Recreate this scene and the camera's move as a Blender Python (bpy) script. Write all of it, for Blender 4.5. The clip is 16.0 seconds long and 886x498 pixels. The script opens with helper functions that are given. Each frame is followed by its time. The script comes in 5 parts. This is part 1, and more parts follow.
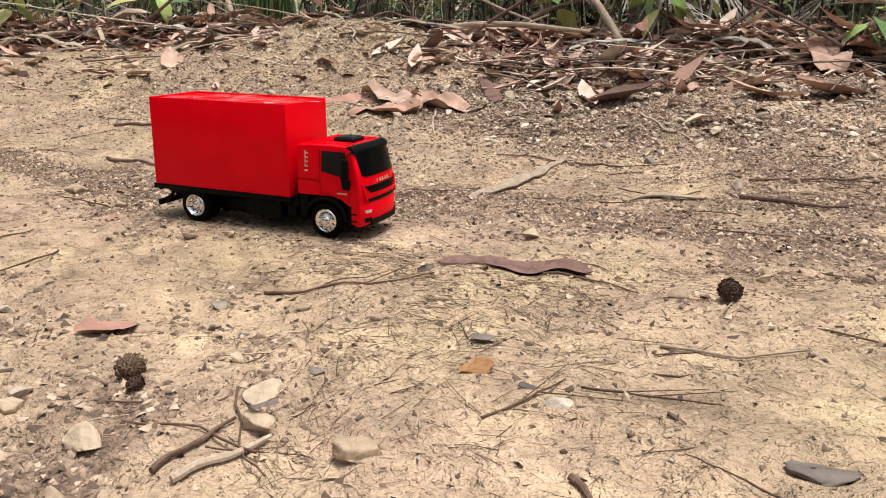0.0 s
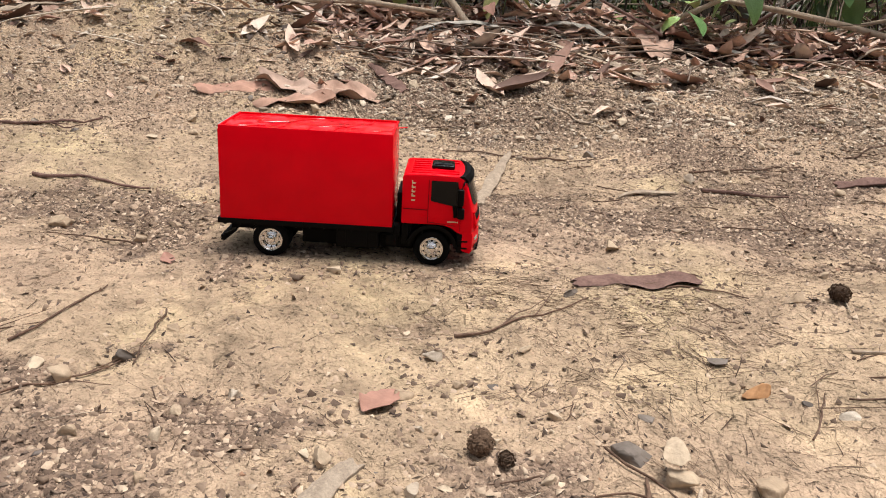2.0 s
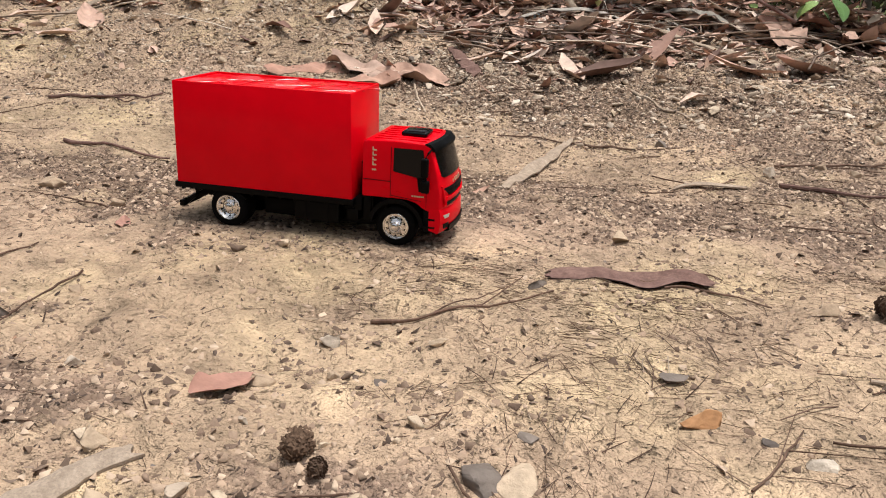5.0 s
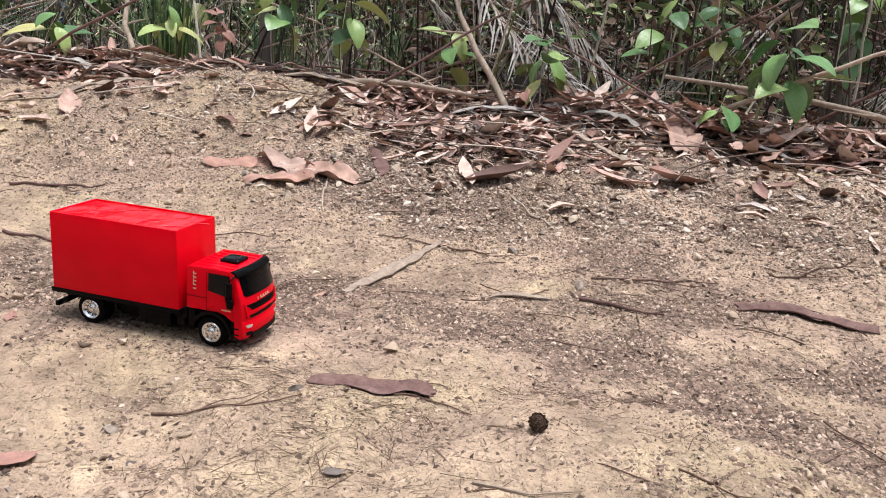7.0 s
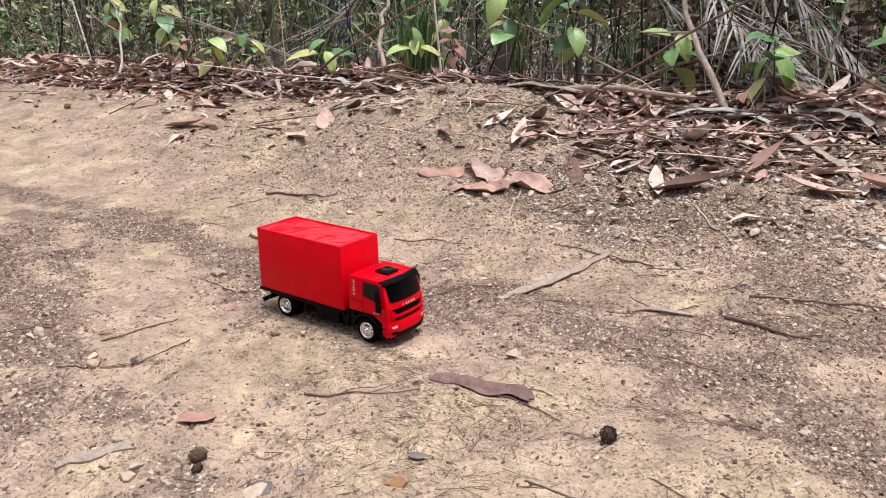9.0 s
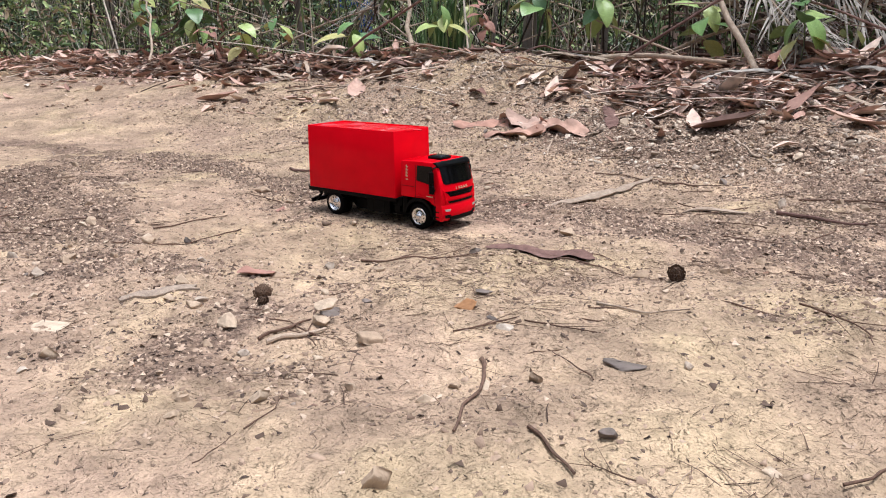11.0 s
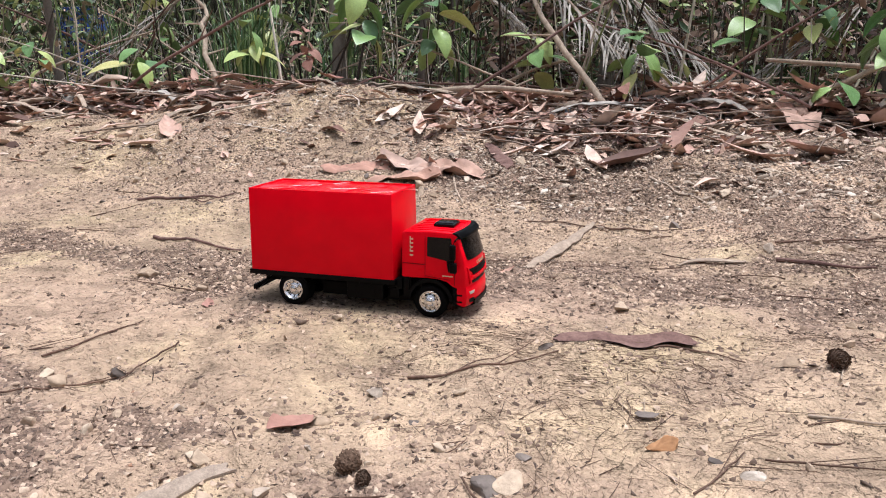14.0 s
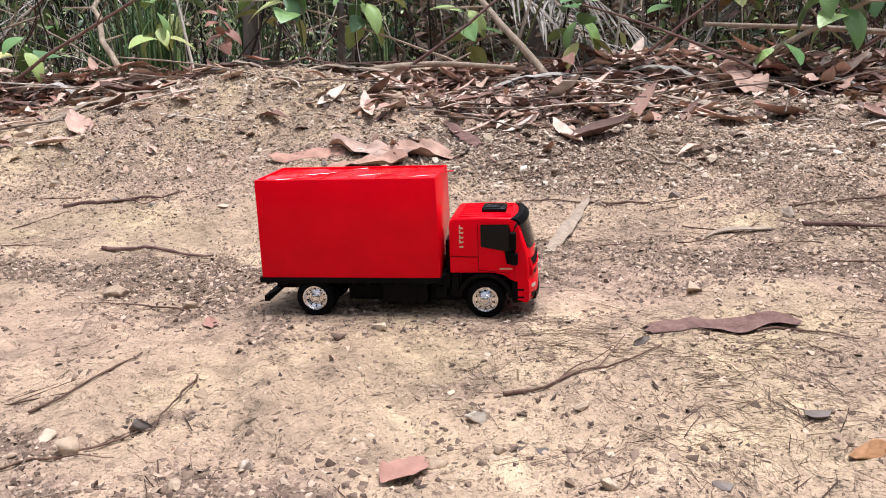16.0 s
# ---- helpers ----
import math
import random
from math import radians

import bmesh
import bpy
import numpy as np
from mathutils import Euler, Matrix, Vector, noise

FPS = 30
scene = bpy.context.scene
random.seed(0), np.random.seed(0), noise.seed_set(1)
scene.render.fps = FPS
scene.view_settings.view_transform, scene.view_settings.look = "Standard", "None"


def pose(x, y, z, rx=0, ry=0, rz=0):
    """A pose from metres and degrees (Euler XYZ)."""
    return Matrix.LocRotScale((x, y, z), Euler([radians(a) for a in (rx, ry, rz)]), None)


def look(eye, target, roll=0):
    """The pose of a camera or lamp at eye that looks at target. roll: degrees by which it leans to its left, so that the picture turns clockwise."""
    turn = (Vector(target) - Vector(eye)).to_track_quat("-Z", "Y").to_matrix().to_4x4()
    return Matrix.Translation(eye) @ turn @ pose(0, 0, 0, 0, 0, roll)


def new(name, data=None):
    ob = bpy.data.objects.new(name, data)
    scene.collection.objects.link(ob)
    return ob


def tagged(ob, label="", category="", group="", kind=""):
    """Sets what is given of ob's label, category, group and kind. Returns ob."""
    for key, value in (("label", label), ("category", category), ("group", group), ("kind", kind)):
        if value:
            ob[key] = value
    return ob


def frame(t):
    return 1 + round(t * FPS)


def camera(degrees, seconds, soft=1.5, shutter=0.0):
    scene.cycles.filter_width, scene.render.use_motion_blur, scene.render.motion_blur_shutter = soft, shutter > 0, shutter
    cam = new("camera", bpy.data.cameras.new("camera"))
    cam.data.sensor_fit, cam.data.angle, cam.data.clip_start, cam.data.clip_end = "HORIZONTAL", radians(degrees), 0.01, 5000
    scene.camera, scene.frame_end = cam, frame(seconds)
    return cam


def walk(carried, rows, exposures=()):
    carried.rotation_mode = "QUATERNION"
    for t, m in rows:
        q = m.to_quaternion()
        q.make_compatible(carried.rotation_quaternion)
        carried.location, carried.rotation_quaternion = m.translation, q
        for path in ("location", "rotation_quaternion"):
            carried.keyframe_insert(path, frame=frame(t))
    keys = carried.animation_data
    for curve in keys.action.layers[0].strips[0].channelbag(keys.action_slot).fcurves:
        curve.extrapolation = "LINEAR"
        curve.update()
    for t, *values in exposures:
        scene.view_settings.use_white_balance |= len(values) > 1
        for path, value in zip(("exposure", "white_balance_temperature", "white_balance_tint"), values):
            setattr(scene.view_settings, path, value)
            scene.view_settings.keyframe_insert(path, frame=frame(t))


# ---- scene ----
cam = camera(59.7, 16.0, soft=1.05)


def stand(x, y, z, yaw, pitch, roll):
    """A camera pose: yaw to the left of +y, pitch up, roll as in look()."""
    a, b = radians(yaw), radians(pitch)
    way = Vector((-math.sin(a) * math.cos(b), math.cos(a) * math.cos(b), math.sin(b)))
    return look((x, y, z), Vector((x, y, z)) + way, roll)


PATH = [
    (0, 0.7933, -1.157, 0.3556, 22.1, -16.48, 0.62),
    (0.5, 0.663, -1.1963, 0.4137, 15.67, -17.87, 2.62),
    (1, 0.3596, -1.2579, 0.4183, 5.4, -18.55, 2.3),
    (1.5, 0.1264, -1.3141, 0.4334, 0.24, -17.6, 6.38),
    (2, 0.1576, -1.2944, 0.4638, 0.09, -19.37, 3.36),
    (2.5, 0.2984, -1.293, 0.3905, -1.45, -17.76, 2.92),
    (3, 0.3329, -1.2958, 0.3537, -2.42, -17.17, 0.21),
    (3.5, 0.3846, -1.2708, 0.3561, -0.01, -17.86, -2.71),
    (4, 0.5129, -1.1874, 0.3321, 7.89, -17.84, -2.92),
    (4.5, 0.4753, -1.1185, 0.3426, 12.88, -16.93, 2.73),
    (5, 0.4457, -1.1155, 0.3817, 12.64, -19.33, 2.54),
    (5.2, 0.4351, -1.2229, 0.3456, 10.12, -16.0, 2.54),
    (7.3, 0.9282, -1.2705, 0.6791, 16.23, -16.3, 3.9),
    (7.5, 0.8977, -1.2721, 0.7054, 18.21, -17.86, 2.41),
    (8, 0.9397, -1.3904, 0.7212, 24.81, -16.88, 1.48),
    (8.2, 1.026, -1.3746, 0.7825, 27.44, -18.28, 0.58),
    (10.3, 1.3278, -1.1973, 0.5301, 43.77, -16.35, 0.2),
    (10.5, 1.322, -1.2907, 0.4778, 40.98, -16.53, -2.44),
    (11, 1.2328, -1.4205, 0.4222, 37.15, -15.11, -0.46),
    (11.5, 0.945, -1.5675, 0.295, 30.05, -11.48, 0.7),
    (12, 0.9017, -1.4955, 0.375, 29.06, -11.82, -0.99),
    (12.5, 0.8619, -1.4286, 0.4527, 25.32, -12.94, -1.16),
    (13, 0.808, -1.3686, 0.519, 22.27, -14.6, 1.93),
    (13.5, 0.6837, -1.3353, 0.4565, 20.54, -13.25, 0.26),
    (14, 0.5442, -1.3221, 0.4384, 16.97, -13.25, -0.02),
    (14.5, 0.4794, -1.2841, 0.3908, 15.18, -12.79, -2.86),
    (15, 0.3428, -1.276, 0.375, 11.56, -13.07, -3.89),
    (15.5, 0.3973, -1.242, 0.3394, 12.5, -11.46, -3.03),
    (16, 0.2464, -1.1926, 0.4062, 8.73, -14.51, -2.24),
]
walk(cam, [(r[0], stand(*r[1:])) for r in PATH], [(0, 0.53, 6430, 10), (5.2, 0.42, 6380, 11), (7.3, 0.60, 5820, 14), (10.4, 0.53, 5820, 14), (13, 0.56, 5820, 14), (16, 0.70, 5830, 15)])


# ---- world, sun, exposure ----
world = bpy.data.worlds.new("sky")
scene.world = world
world.use_nodes = True
wn = world.node_tree
sky = wn.nodes.new("ShaderNodeTexSky")
sky.sky_type = "NISHITA"
sky.sun_disc = False
sky.sun_elevation = radians(80)
sky.sun_rotation = radians(66)
sky.air_density = 1.0
sky.dust_density = 4.0
pale = wn.nodes.new("ShaderNodeHueSaturation")
pale.inputs["Saturation"].default_value = 0.25
wn.links.new(sky.outputs[0], pale.inputs["Color"])
wn.links.new(pale.outputs[0], wn.nodes["Background"].inputs["Color"])
wn.nodes["Background"].inputs["Strength"].default_value = 0.115

sun = new("sun", bpy.data.lights.new("sun", "SUN"))
sun.data.energy = 2.9
sun.data.angle = radians(20)
sun.data.color = (1.0, 0.95, 0.88)
sun.matrix_world = look((0.50, 0.22, 3.2), (0, 0, 0))


# ---- materials ----
class Tree:
    """A short way to wire a node material."""

    def __init__(self, name):
        self.m = bpy.data.materials.new(name)
        self.m.use_nodes = True
        self.t = self.m.node_tree
        self.b = self.t.nodes["Principled BSDF"]
        self.co = self.t.nodes.new("ShaderNodeTexCoord").outputs["Object"]

    def link(self, a, b):
        self.t.links.new(a, b)
        return self

    def noise(self, scale, detail=4.0, rough=0.6, stretch=None, distort=0.0):
        n = self.t.nodes.new("ShaderNodeTexNoise")
        n.inputs["Scale"].default_value = scale
        n.inputs["Detail"].default_value = detail
        n.inputs["Roughness"].default_value = rough
        n.inputs["Distortion"].default_value = distort
        if stretch:
            g = self.t.nodes.new("ShaderNodeMapping")
            g.inputs["Scale"].default_value = stretch
            self.link(self.co, g.inputs["Vector"])
            self.link(g.outputs[0], n.inputs["Vector"])
        else:
            self.link(self.co, n.inputs["Vector"])
        return n.outputs["Fac"]

    def voronoi(self, scale, out="Color", feature="F1", warp=0.0):
        n = self.t.nodes.new("ShaderNodeTexVoronoi")
        n.feature = feature
        n.inputs["Scale"].default_value = scale
        place = self.co
        if warp:
            bent = self.t.nodes.new("ShaderNodeTexNoise")
            bent.inputs["Scale"].default_value = scale * 0.6
            bent.inputs["Detail"].default_value = 3
            self.link(self.co, bent.inputs["Vector"])
            mad = self.t.nodes.new("ShaderNodeVectorMath")
            mad.operation = "MULTIPLY_ADD"
            mad.inputs[1].default_value = (warp, warp, warp)
            self.link(bent.outputs["Color"], mad.inputs[0])
            self.link(self.co, mad.inputs[2])
            place = mad.outputs[0]
        self.link(place, n.inputs["Vector"])
        return n.outputs[out]

    def ramp(self, fac, stops, hard=False):
        n = self.t.nodes.new("ShaderNodeValToRGB")
        e = n.color_ramp.elements
        while len(e) < len(stops):
            e.new(0.5)
        for k, (p, c) in zip(e, stops):
            k.position = p
            k.color = (*c, 1) if len(c) == 3 else c
        if hard:
            n.color_ramp.interpolation = "CONSTANT"
        self.link(fac, n.inputs["Fac"])
        return n.outputs["Color"]

    def mix(self, fac, a, b, how="MIX"):
        n = self.t.nodes.new("ShaderNodeMix")
        n.data_type, n.blend_type = "RGBA", how
        for v, s in ((fac, n.inputs["Factor"]), (a, n.inputs[6]), (b, n.inputs[7])):
            if isinstance(v, (int, float)):
                s.default_value = v
            elif isinstance(v, tuple):
                s.default_value = (*v, 1)
            else:
                self.link(v, s)
        return n.outputs[2]

    def calc(self, how, a, b):
        n = self.t.nodes.new("ShaderNodeMath")
        n.operation = how
        for v, s in ((a, n.inputs[0]), (b, n.inputs[1])):
            if isinstance(v, (int, float)):
                s.default_value = v
            else:
                self.link(v, s)
        return n.outputs[0]

    def bump(self, height, strength, distance):
        n = self.t.nodes.new("ShaderNodeBump")
        n.inputs["Strength"].default_value = strength
        n.inputs["Distance"].default_value = distance
        self.link(height, n.inputs["Height"])
        prev = self.b.inputs["Normal"]
        if prev.is_linked:
            self.link(prev.links[0].from_socket, n.inputs["Normal"])
        self.link(n.outputs[0], prev)
        return self

    def island(self):
        return self.t.nodes.new("ShaderNodeNewGeometry").outputs["Random Per Island"]

    def chance(self):
        return self.t.nodes.new("ShaderNodeObjectInfo").outputs["Random"]

    def done(self, colour, rough=0.8, metal=0.0, **more):
        if isinstance(colour, tuple):
            self.b.inputs["Base Color"].default_value = (*colour, 1)
        else:
            self.link(colour, self.b.inputs["Base Color"])
        if isinstance(rough, (int, float)):
            self.b.inputs["Roughness"].default_value = rough
        else:
            self.link(rough, self.b.inputs["Roughness"])
        self.b.inputs["Metallic"].default_value = metal
        for k, v in more.items():
            self.b.inputs[k.replace("_", " ")].default_value = v
        return self.m


def grey(v):
    return (v, v, v)


def soil():
    t = Tree("dry clay soil")
    read = t.t.nodes.new("ShaderNodeAttribute")
    read.attribute_name = "humus"
    fine = t.noise(34, 6, 0.7)
    clay = t.mix(t.ramp(t.noise(1.4, 3, 0.5), [(0.38, grey(0)), (0.62, grey(1))]), (0.482, 0.345, 0.244), (0.488, 0.360, 0.240))
    tan = t.mix(1.0, clay, t.ramp(t.noise(5.5, 6, 0.62), [(0.30, grey(0.62)), (0.44, grey(0.88)), (0.56, grey(1.08)), (0.70, grey(1.40))]), "MULTIPLY")
    dark = t.ramp(fine, [(0.28, (0.13, 0.088, 0.067)), (0.5, (0.25, 0.172, 0.128)), (0.75, (0.39, 0.28, 0.205))])
    edge = t.calc("ADD", read.outputs["Fac"], t.calc("MULTIPLY", t.calc("SUBTRACT", t.noise(30, 6, 0.75), 0.5), 1.3))
    worn = t.ramp(edge, [(0.30, grey(0)), (0.80, grey(0.88))])
    base = t.mix(worn, tan, dark)
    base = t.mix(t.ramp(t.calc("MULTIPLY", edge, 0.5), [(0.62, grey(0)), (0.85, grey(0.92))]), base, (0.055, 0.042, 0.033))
    lumps = t.noise(21, 4, 0.6, None, 0.7)
    # relief shade put into the colour: hollows of the lumps darker, tops lighter
    base = t.mix(0.75, base, t.ramp(lumps, [(0.32, grey(0.66)), (0.46, grey(0.96)), (0.66, grey(1.12))]), "MULTIPLY")
    rough_part = t.ramp(worn, [(0.0, grey(0.22)), (0.8, grey(0.75))])
    plates = t.ramp(t.voronoi(85, warp=0.016), [(0.0, grey(0.50)), (0.3, grey(0.88)), (0.75, grey(1.05)), (1.0, grey(1.28))])
    base = t.mix(rough_part, base, plates, "MULTIPLY")
    crumbs = t.ramp(t.voronoi(210, warp=0.006), [(0.0, grey(0.42)), (0.4, grey(0.92)), (1.0, grey(1.22))])
    base = t.mix(t.calc("MULTIPLY", rough_part, 0.7), base, crumbs, "MULTIPLY")
    # pit shade and organic specks painted dark, close to the fine bump's low spots
    pit_shade_specks = t.ramp(t.noise(66, 3, 0.7), [(0.30, grey(0.18)), (0.37, grey(1.0))])
    base = t.mix(0.7, base, pit_shade_specks, "MULTIPLY")
    base = t.mix(0.35, base, t.ramp(fine, [(0.3, grey(0.6)), (0.46, grey(0.98)), (0.7, grey(1.12))]), "MULTIPLY")
    moss = t.ramp(t.noise(2.7, 5, 0.6), [(0.50, grey(0)), (0.66, grey(0.6))])
    base = t.mix(moss, base, t.mix(1.0, base, (0.92, 0.975, 0.86), "MULTIPLY"))
    t.bump(t.noise(10, 7, 0.62), 0.8, 0.035)
    t.bump(lumps, 1.0, 0.020)
    t.bump(t.voronoi(85, "Distance", warp=0.016), 0.7, 0.006)
    t.bump(t.noise(66, 4, 0.72), 1.0, 0.010)
    t.bump(t.noise(170, 2, 0.6), 0.5, 0.003)
    return t.done(base, 0.95, Specular_IOR_Level=0.15)


def speckled(name, stops, scale=60, rough=0.85, per="island", relief=0.4, reach=0.004):
    """A surface whose hue is drawn for each island or object, with a finer mottle on it."""
    t = Tree(name)
    base = t.ramp(t.island() if per == "island" else t.chance(), stops)
    mottle = t.noise(scale, 5, 0.65)
    base = t.mix(0.7, base, t.ramp(mottle, [(0.25, grey(0.5)), (0.5, grey(0.95)), (0.75, grey(1.3))]), "MULTIPLY")
    t.bump(mottle, relief, reach)
    return t.done(base, rough, Specular_IOR_Level=0.25)


def plastic(name, colour, rough, wear=0.06, coat=0.0, shine=0.22):
    t = Tree(name)
    n = t.noise(18, 5, 0.6)
    dust = t.ramp(n, [(0.35, grey(0.93)), (0.7, grey(1.04))])
    base = t.mix(1.0, colour, dust, "MULTIPLY")
    scuff = t.ramp(t.noise(90, 4, 0.7), [(0.62, grey(0)), (0.80, grey(wear))])
    base = t.mix(scuff, base, (0.45, 0.36, 0.27))
    gloss = t.ramp(t.noise(40, 4, 0.6), [(0.3, grey(rough * 0.8)), (0.75, grey(rough * 1.25))])
    t.bump(t.noise(14, 2, 0.5), 0.12, 0.003)
    return t.done(base, gloss, Specular_IOR_Level=shine, Coat_Weight=coat, Coat_Roughness=0.15)


def leafy(name, stops, per="chance", rough=0.45):
    t = Tree(name)
    base = t.ramp(t.chance() if per == "chance" else t.island(), stops)
    base = t.mix(0.6, base, t.ramp(t.noise(30, 4, 0.6), [(0.3, grey(0.65)), (0.7, grey(1.2))]), "MULTIPLY")
    t.bump(t.noise(60, 3, 0.5), 0.25, 0.004)
    return t.done(base, rough, Subsurface_Weight=0.0, Specular_IOR_Level=0.4, Sheen_Weight=0.0)


def barky(name, a, b, scale=20, rough=0.9):
    t = Tree(name)
    n = t.noise(scale, 6, 0.7, (1, 1, 0.25))
    base = t.ramp(n, [(0.3, a), (0.7, b)])
    base = t.mix(0.5, base, t.ramp(t.noise(scale * 7, 3, 0.6), [(0.3, grey(0.5)), (0.7, grey(1.15))]), "MULTIPLY")
    base = t.mix(0.6, base, t.ramp(t.chance(), [(0, grey(0.65)), (1, grey(1.25))]), "MULTIPLY")
    t.bump(n, 0.6, 0.006)
    return t.done(base, rough, Specular_IOR_Level=0.2)


SOIL = soil()
PEBBLE = speckled("mixed gravel", [(0.0, (0.12, 0.085, 0.064)), (0.3, (0.25, 0.175, 0.125)), (0.6, (0.40, 0.29, 0.205)), (0.90, (0.46, 0.345, 0.25)), (0.955, (0.52, 0.41, 0.305)), (0.97, (0.16, 0.14, 0.13)), (1.0, (0.42, 0.23, 0.135))], 90, 0.95)
VERGE_STONE = speckled("tan verge stones", [(0.0, (0.13, 0.10, 0.08)), (0.18, (0.30, 0.235, 0.175)), (0.40, (0.48, 0.385, 0.29)), (0.75, (0.56, 0.45, 0.34)), (0.94, (0.61, 0.505, 0.395)), (1.0, (0.70, 0.61, 0.50))], 60)
CRUMB = speckled("clay crumbs", [(0.0, (0.10, 0.068, 0.05)), (0.36, (0.21, 0.145, 0.104)), (0.7, (0.40, 0.29, 0.205)), (1.0, (0.57, 0.44, 0.325))], 90, 0.95)
STONE = speckled("pale field stone", [(0.0, (0.36, 0.265, 0.18)), (0.5, (0.46, 0.35, 0.245)), (1.0, (0.56, 0.45, 0.33))], 60, per="chance", relief=0.8, reach=0.005)
SLATE = speckled("grey slate", [(0.0, (0.115, 0.095, 0.082)), (1.0, (0.22, 0.18, 0.15))], 40, 0.7, "chance", 0.6)
QUARTZ = speckled("milky quartz", [(0.0, (0.42, 0.34, 0.26)), (1.0, (0.52, 0.445, 0.36))], 50, 0.6, "chance", 0.8, 0.006)
RUSTY = speckled("orange clay", [(0.0, (0.42, 0.20, 0.09)), (1.0, (0.46, 0.25, 0.12))], 50, 0.8, "chance")
LITTER = speckled("dry leaf litter", [(0.0, (0.09, 0.056, 0.044)), (0.12, (0.26, 0.15, 0.115)), (0.32, (0.46, 0.285, 0.22)), (0.55, (0.62, 0.43, 0.335)), (0.78, (0.68, 0.515, 0.41)), (0.93, (0.72, 0.60, 0.495)), (1.0, (0.52, 0.45, 0.39))], 25, 0.72)
DEAD = speckled("hanging dead leaf", [(0.0, (0.05, 0.030, 0.024)), (0.4, (0.13, 0.078, 0.06)), (0.75, (0.26, 0.165, 0.12)), (1.0, (0.44, 0.33, 0.25))], 30, 0.7)
STALK = speckled("dead stalk", [(0.0, (0.09, 0.065, 0.05)), (0.35, (0.24, 0.18, 0.14)), (0.7, (0.46, 0.37, 0.29)), (1.0, (0.72, 0.63, 0.52))], 30, 0.85)
SHEATH = speckled("pinkish dry sheath", [(0.0, (0.42, 0.235, 0.17)), (0.5, (0.46, 0.29, 0.215)), (1.0, (0.48, 0.36, 0.29))], 26, 0.8, "chance", 0.6)
SCRAPS = speckled("broken leaf scraps", [(0.0, (0.06, 0.04, 0.03)), (0.35, (0.18, 0.105, 0.08)), (0.6, (0.38, 0.235, 0.17)), (0.85, (0.56, 0.40, 0.30)), (1.0, (0.66, 0.53, 0.42))], 30, 0.6)
DARK_CRUMB = speckled("dark humus crumbs", [(0.0, (0.06, 0.042, 0.034)), (0.6, (0.14, 0.10, 0.077)), (1.0, (0.27, 0.20, 0.15))], 90, 0.95)
DEBRIS = speckled("twig crumbs", [(0.0, (0.06, 0.036, 0.026)), (0.5, (0.16, 0.10, 0.07)), (0.85, (0.28, 0.20, 0.14)), (1.0, (0.48, 0.39, 0.29))], 60, 0.9)
BUFF = speckled("pale buff leaf", [(0.0, (0.40, 0.25, 0.19)), (0.4, (0.55, 0.39, 0.30)), (0.75, (0.57, 0.44, 0.345)), (1.0, (0.62, 0.51, 0.41))], 22, 0.75, "chance", 0.6)
DRY_LEAF = speckled("dry brown leaf", [(0.0, (0.30, 0.16, 0.12)), (0.3, (0.45, 0.27, 0.20)), (0.6, (0.48, 0.31, 0.22)), (1.0, (0.50, 0.38, 0.29))], 30, 0.65, "chance")
RED_LEAF = speckled("reddish dry leaf", [(0.0, (0.30, 0.15, 0.11)), (1.0, (0.38, 0.21, 0.16))], 40, 0.65, "chance")
BARK = barky("dead bark", (0.11, 0.06, 0.05), (0.26, 0.16, 0.13), 30)
WOOD = barky("weathered wood", (0.30, 0.225, 0.165), (0.56, 0.45, 0.34), 40)
GREY_WOOD = barky("grey weathered plank", (0.22, 0.172, 0.13), (0.40, 0.32, 0.245), 60)
TWIG = barky("dark twig bark", (0.085, 0.052, 0.038), (0.20, 0.125, 0.088), 60)
TRUNK = barky("grey tree bark", (0.10, 0.085, 0.07), (0.26, 0.23, 0.19), 12)
# near-black and whitish ends stand in for shaded and sky-lit stems
THICKET = speckled("thicket stems", [(0.0, (0.018, 0.014, 0.011)), (0.40, (0.06, 0.046, 0.035)), (0.58, (0.20, 0.16, 0.12)), (0.70, (0.13, 0.18, 0.06)), (0.84, (0.46, 0.40, 0.32)), (1.0, (0.85, 0.77, 0.66))], 30, 0.9)
GREEN = leafy("fresh green leaf", [(0.0, (0.10, 0.20, 0.075)), (0.35, (0.17, 0.31, 0.10)), (0.65, (0.36, 0.50, 0.16)), (0.92, (0.62, 0.66, 0.24)), (1.0, (0.46, 0.27, 0.14))], rough=0.33)
# the darkest end stands in for leaves in the wood's shade
WILD = leafy("undergrowth leaf", [(0.0, (0.025, 0.048, 0.019)), (0.34, (0.075, 0.13, 0.045)), (0.56, (0.27, 0.38, 0.12)), (0.76, (0.50, 0.58, 0.24)), (0.80, (0.26, 0.15, 0.085)), (1.0, (0.60, 0.49, 0.34))], "island")
REED = leafy("reedy green blade", [(0.0, (0.03, 0.075, 0.025)), (0.6, (0.09, 0.18, 0.06)), (1.0, (0.30, 0.38, 0.15))], "island", 0.4)
FROND = speckled("dry palm frond", [(0.0, (0.26, 0.235, 0.20)), (1.0, (0.50, 0.46, 0.40))], 30, 0.8, "chance")
CONE = speckled("dark pine cone", [(0.0, (0.075, 0.046, 0.030)), (1.0, (0.15, 0.095, 0.062))], 160, 0.9, "chance")
BLUE = plastic("blue drum plastic", (0.02, 0.07, 0.28), 0.4, 0.03)
LITTER_PLASTIC = plastic("pale blue wrapper", (0.45, 0.62, 0.75), 0.3, 0.0)
RED = plastic("glossy red plastic", (0.76, 0.0016, 0.010), 0.20, 0.003, 0.0, 0.07)
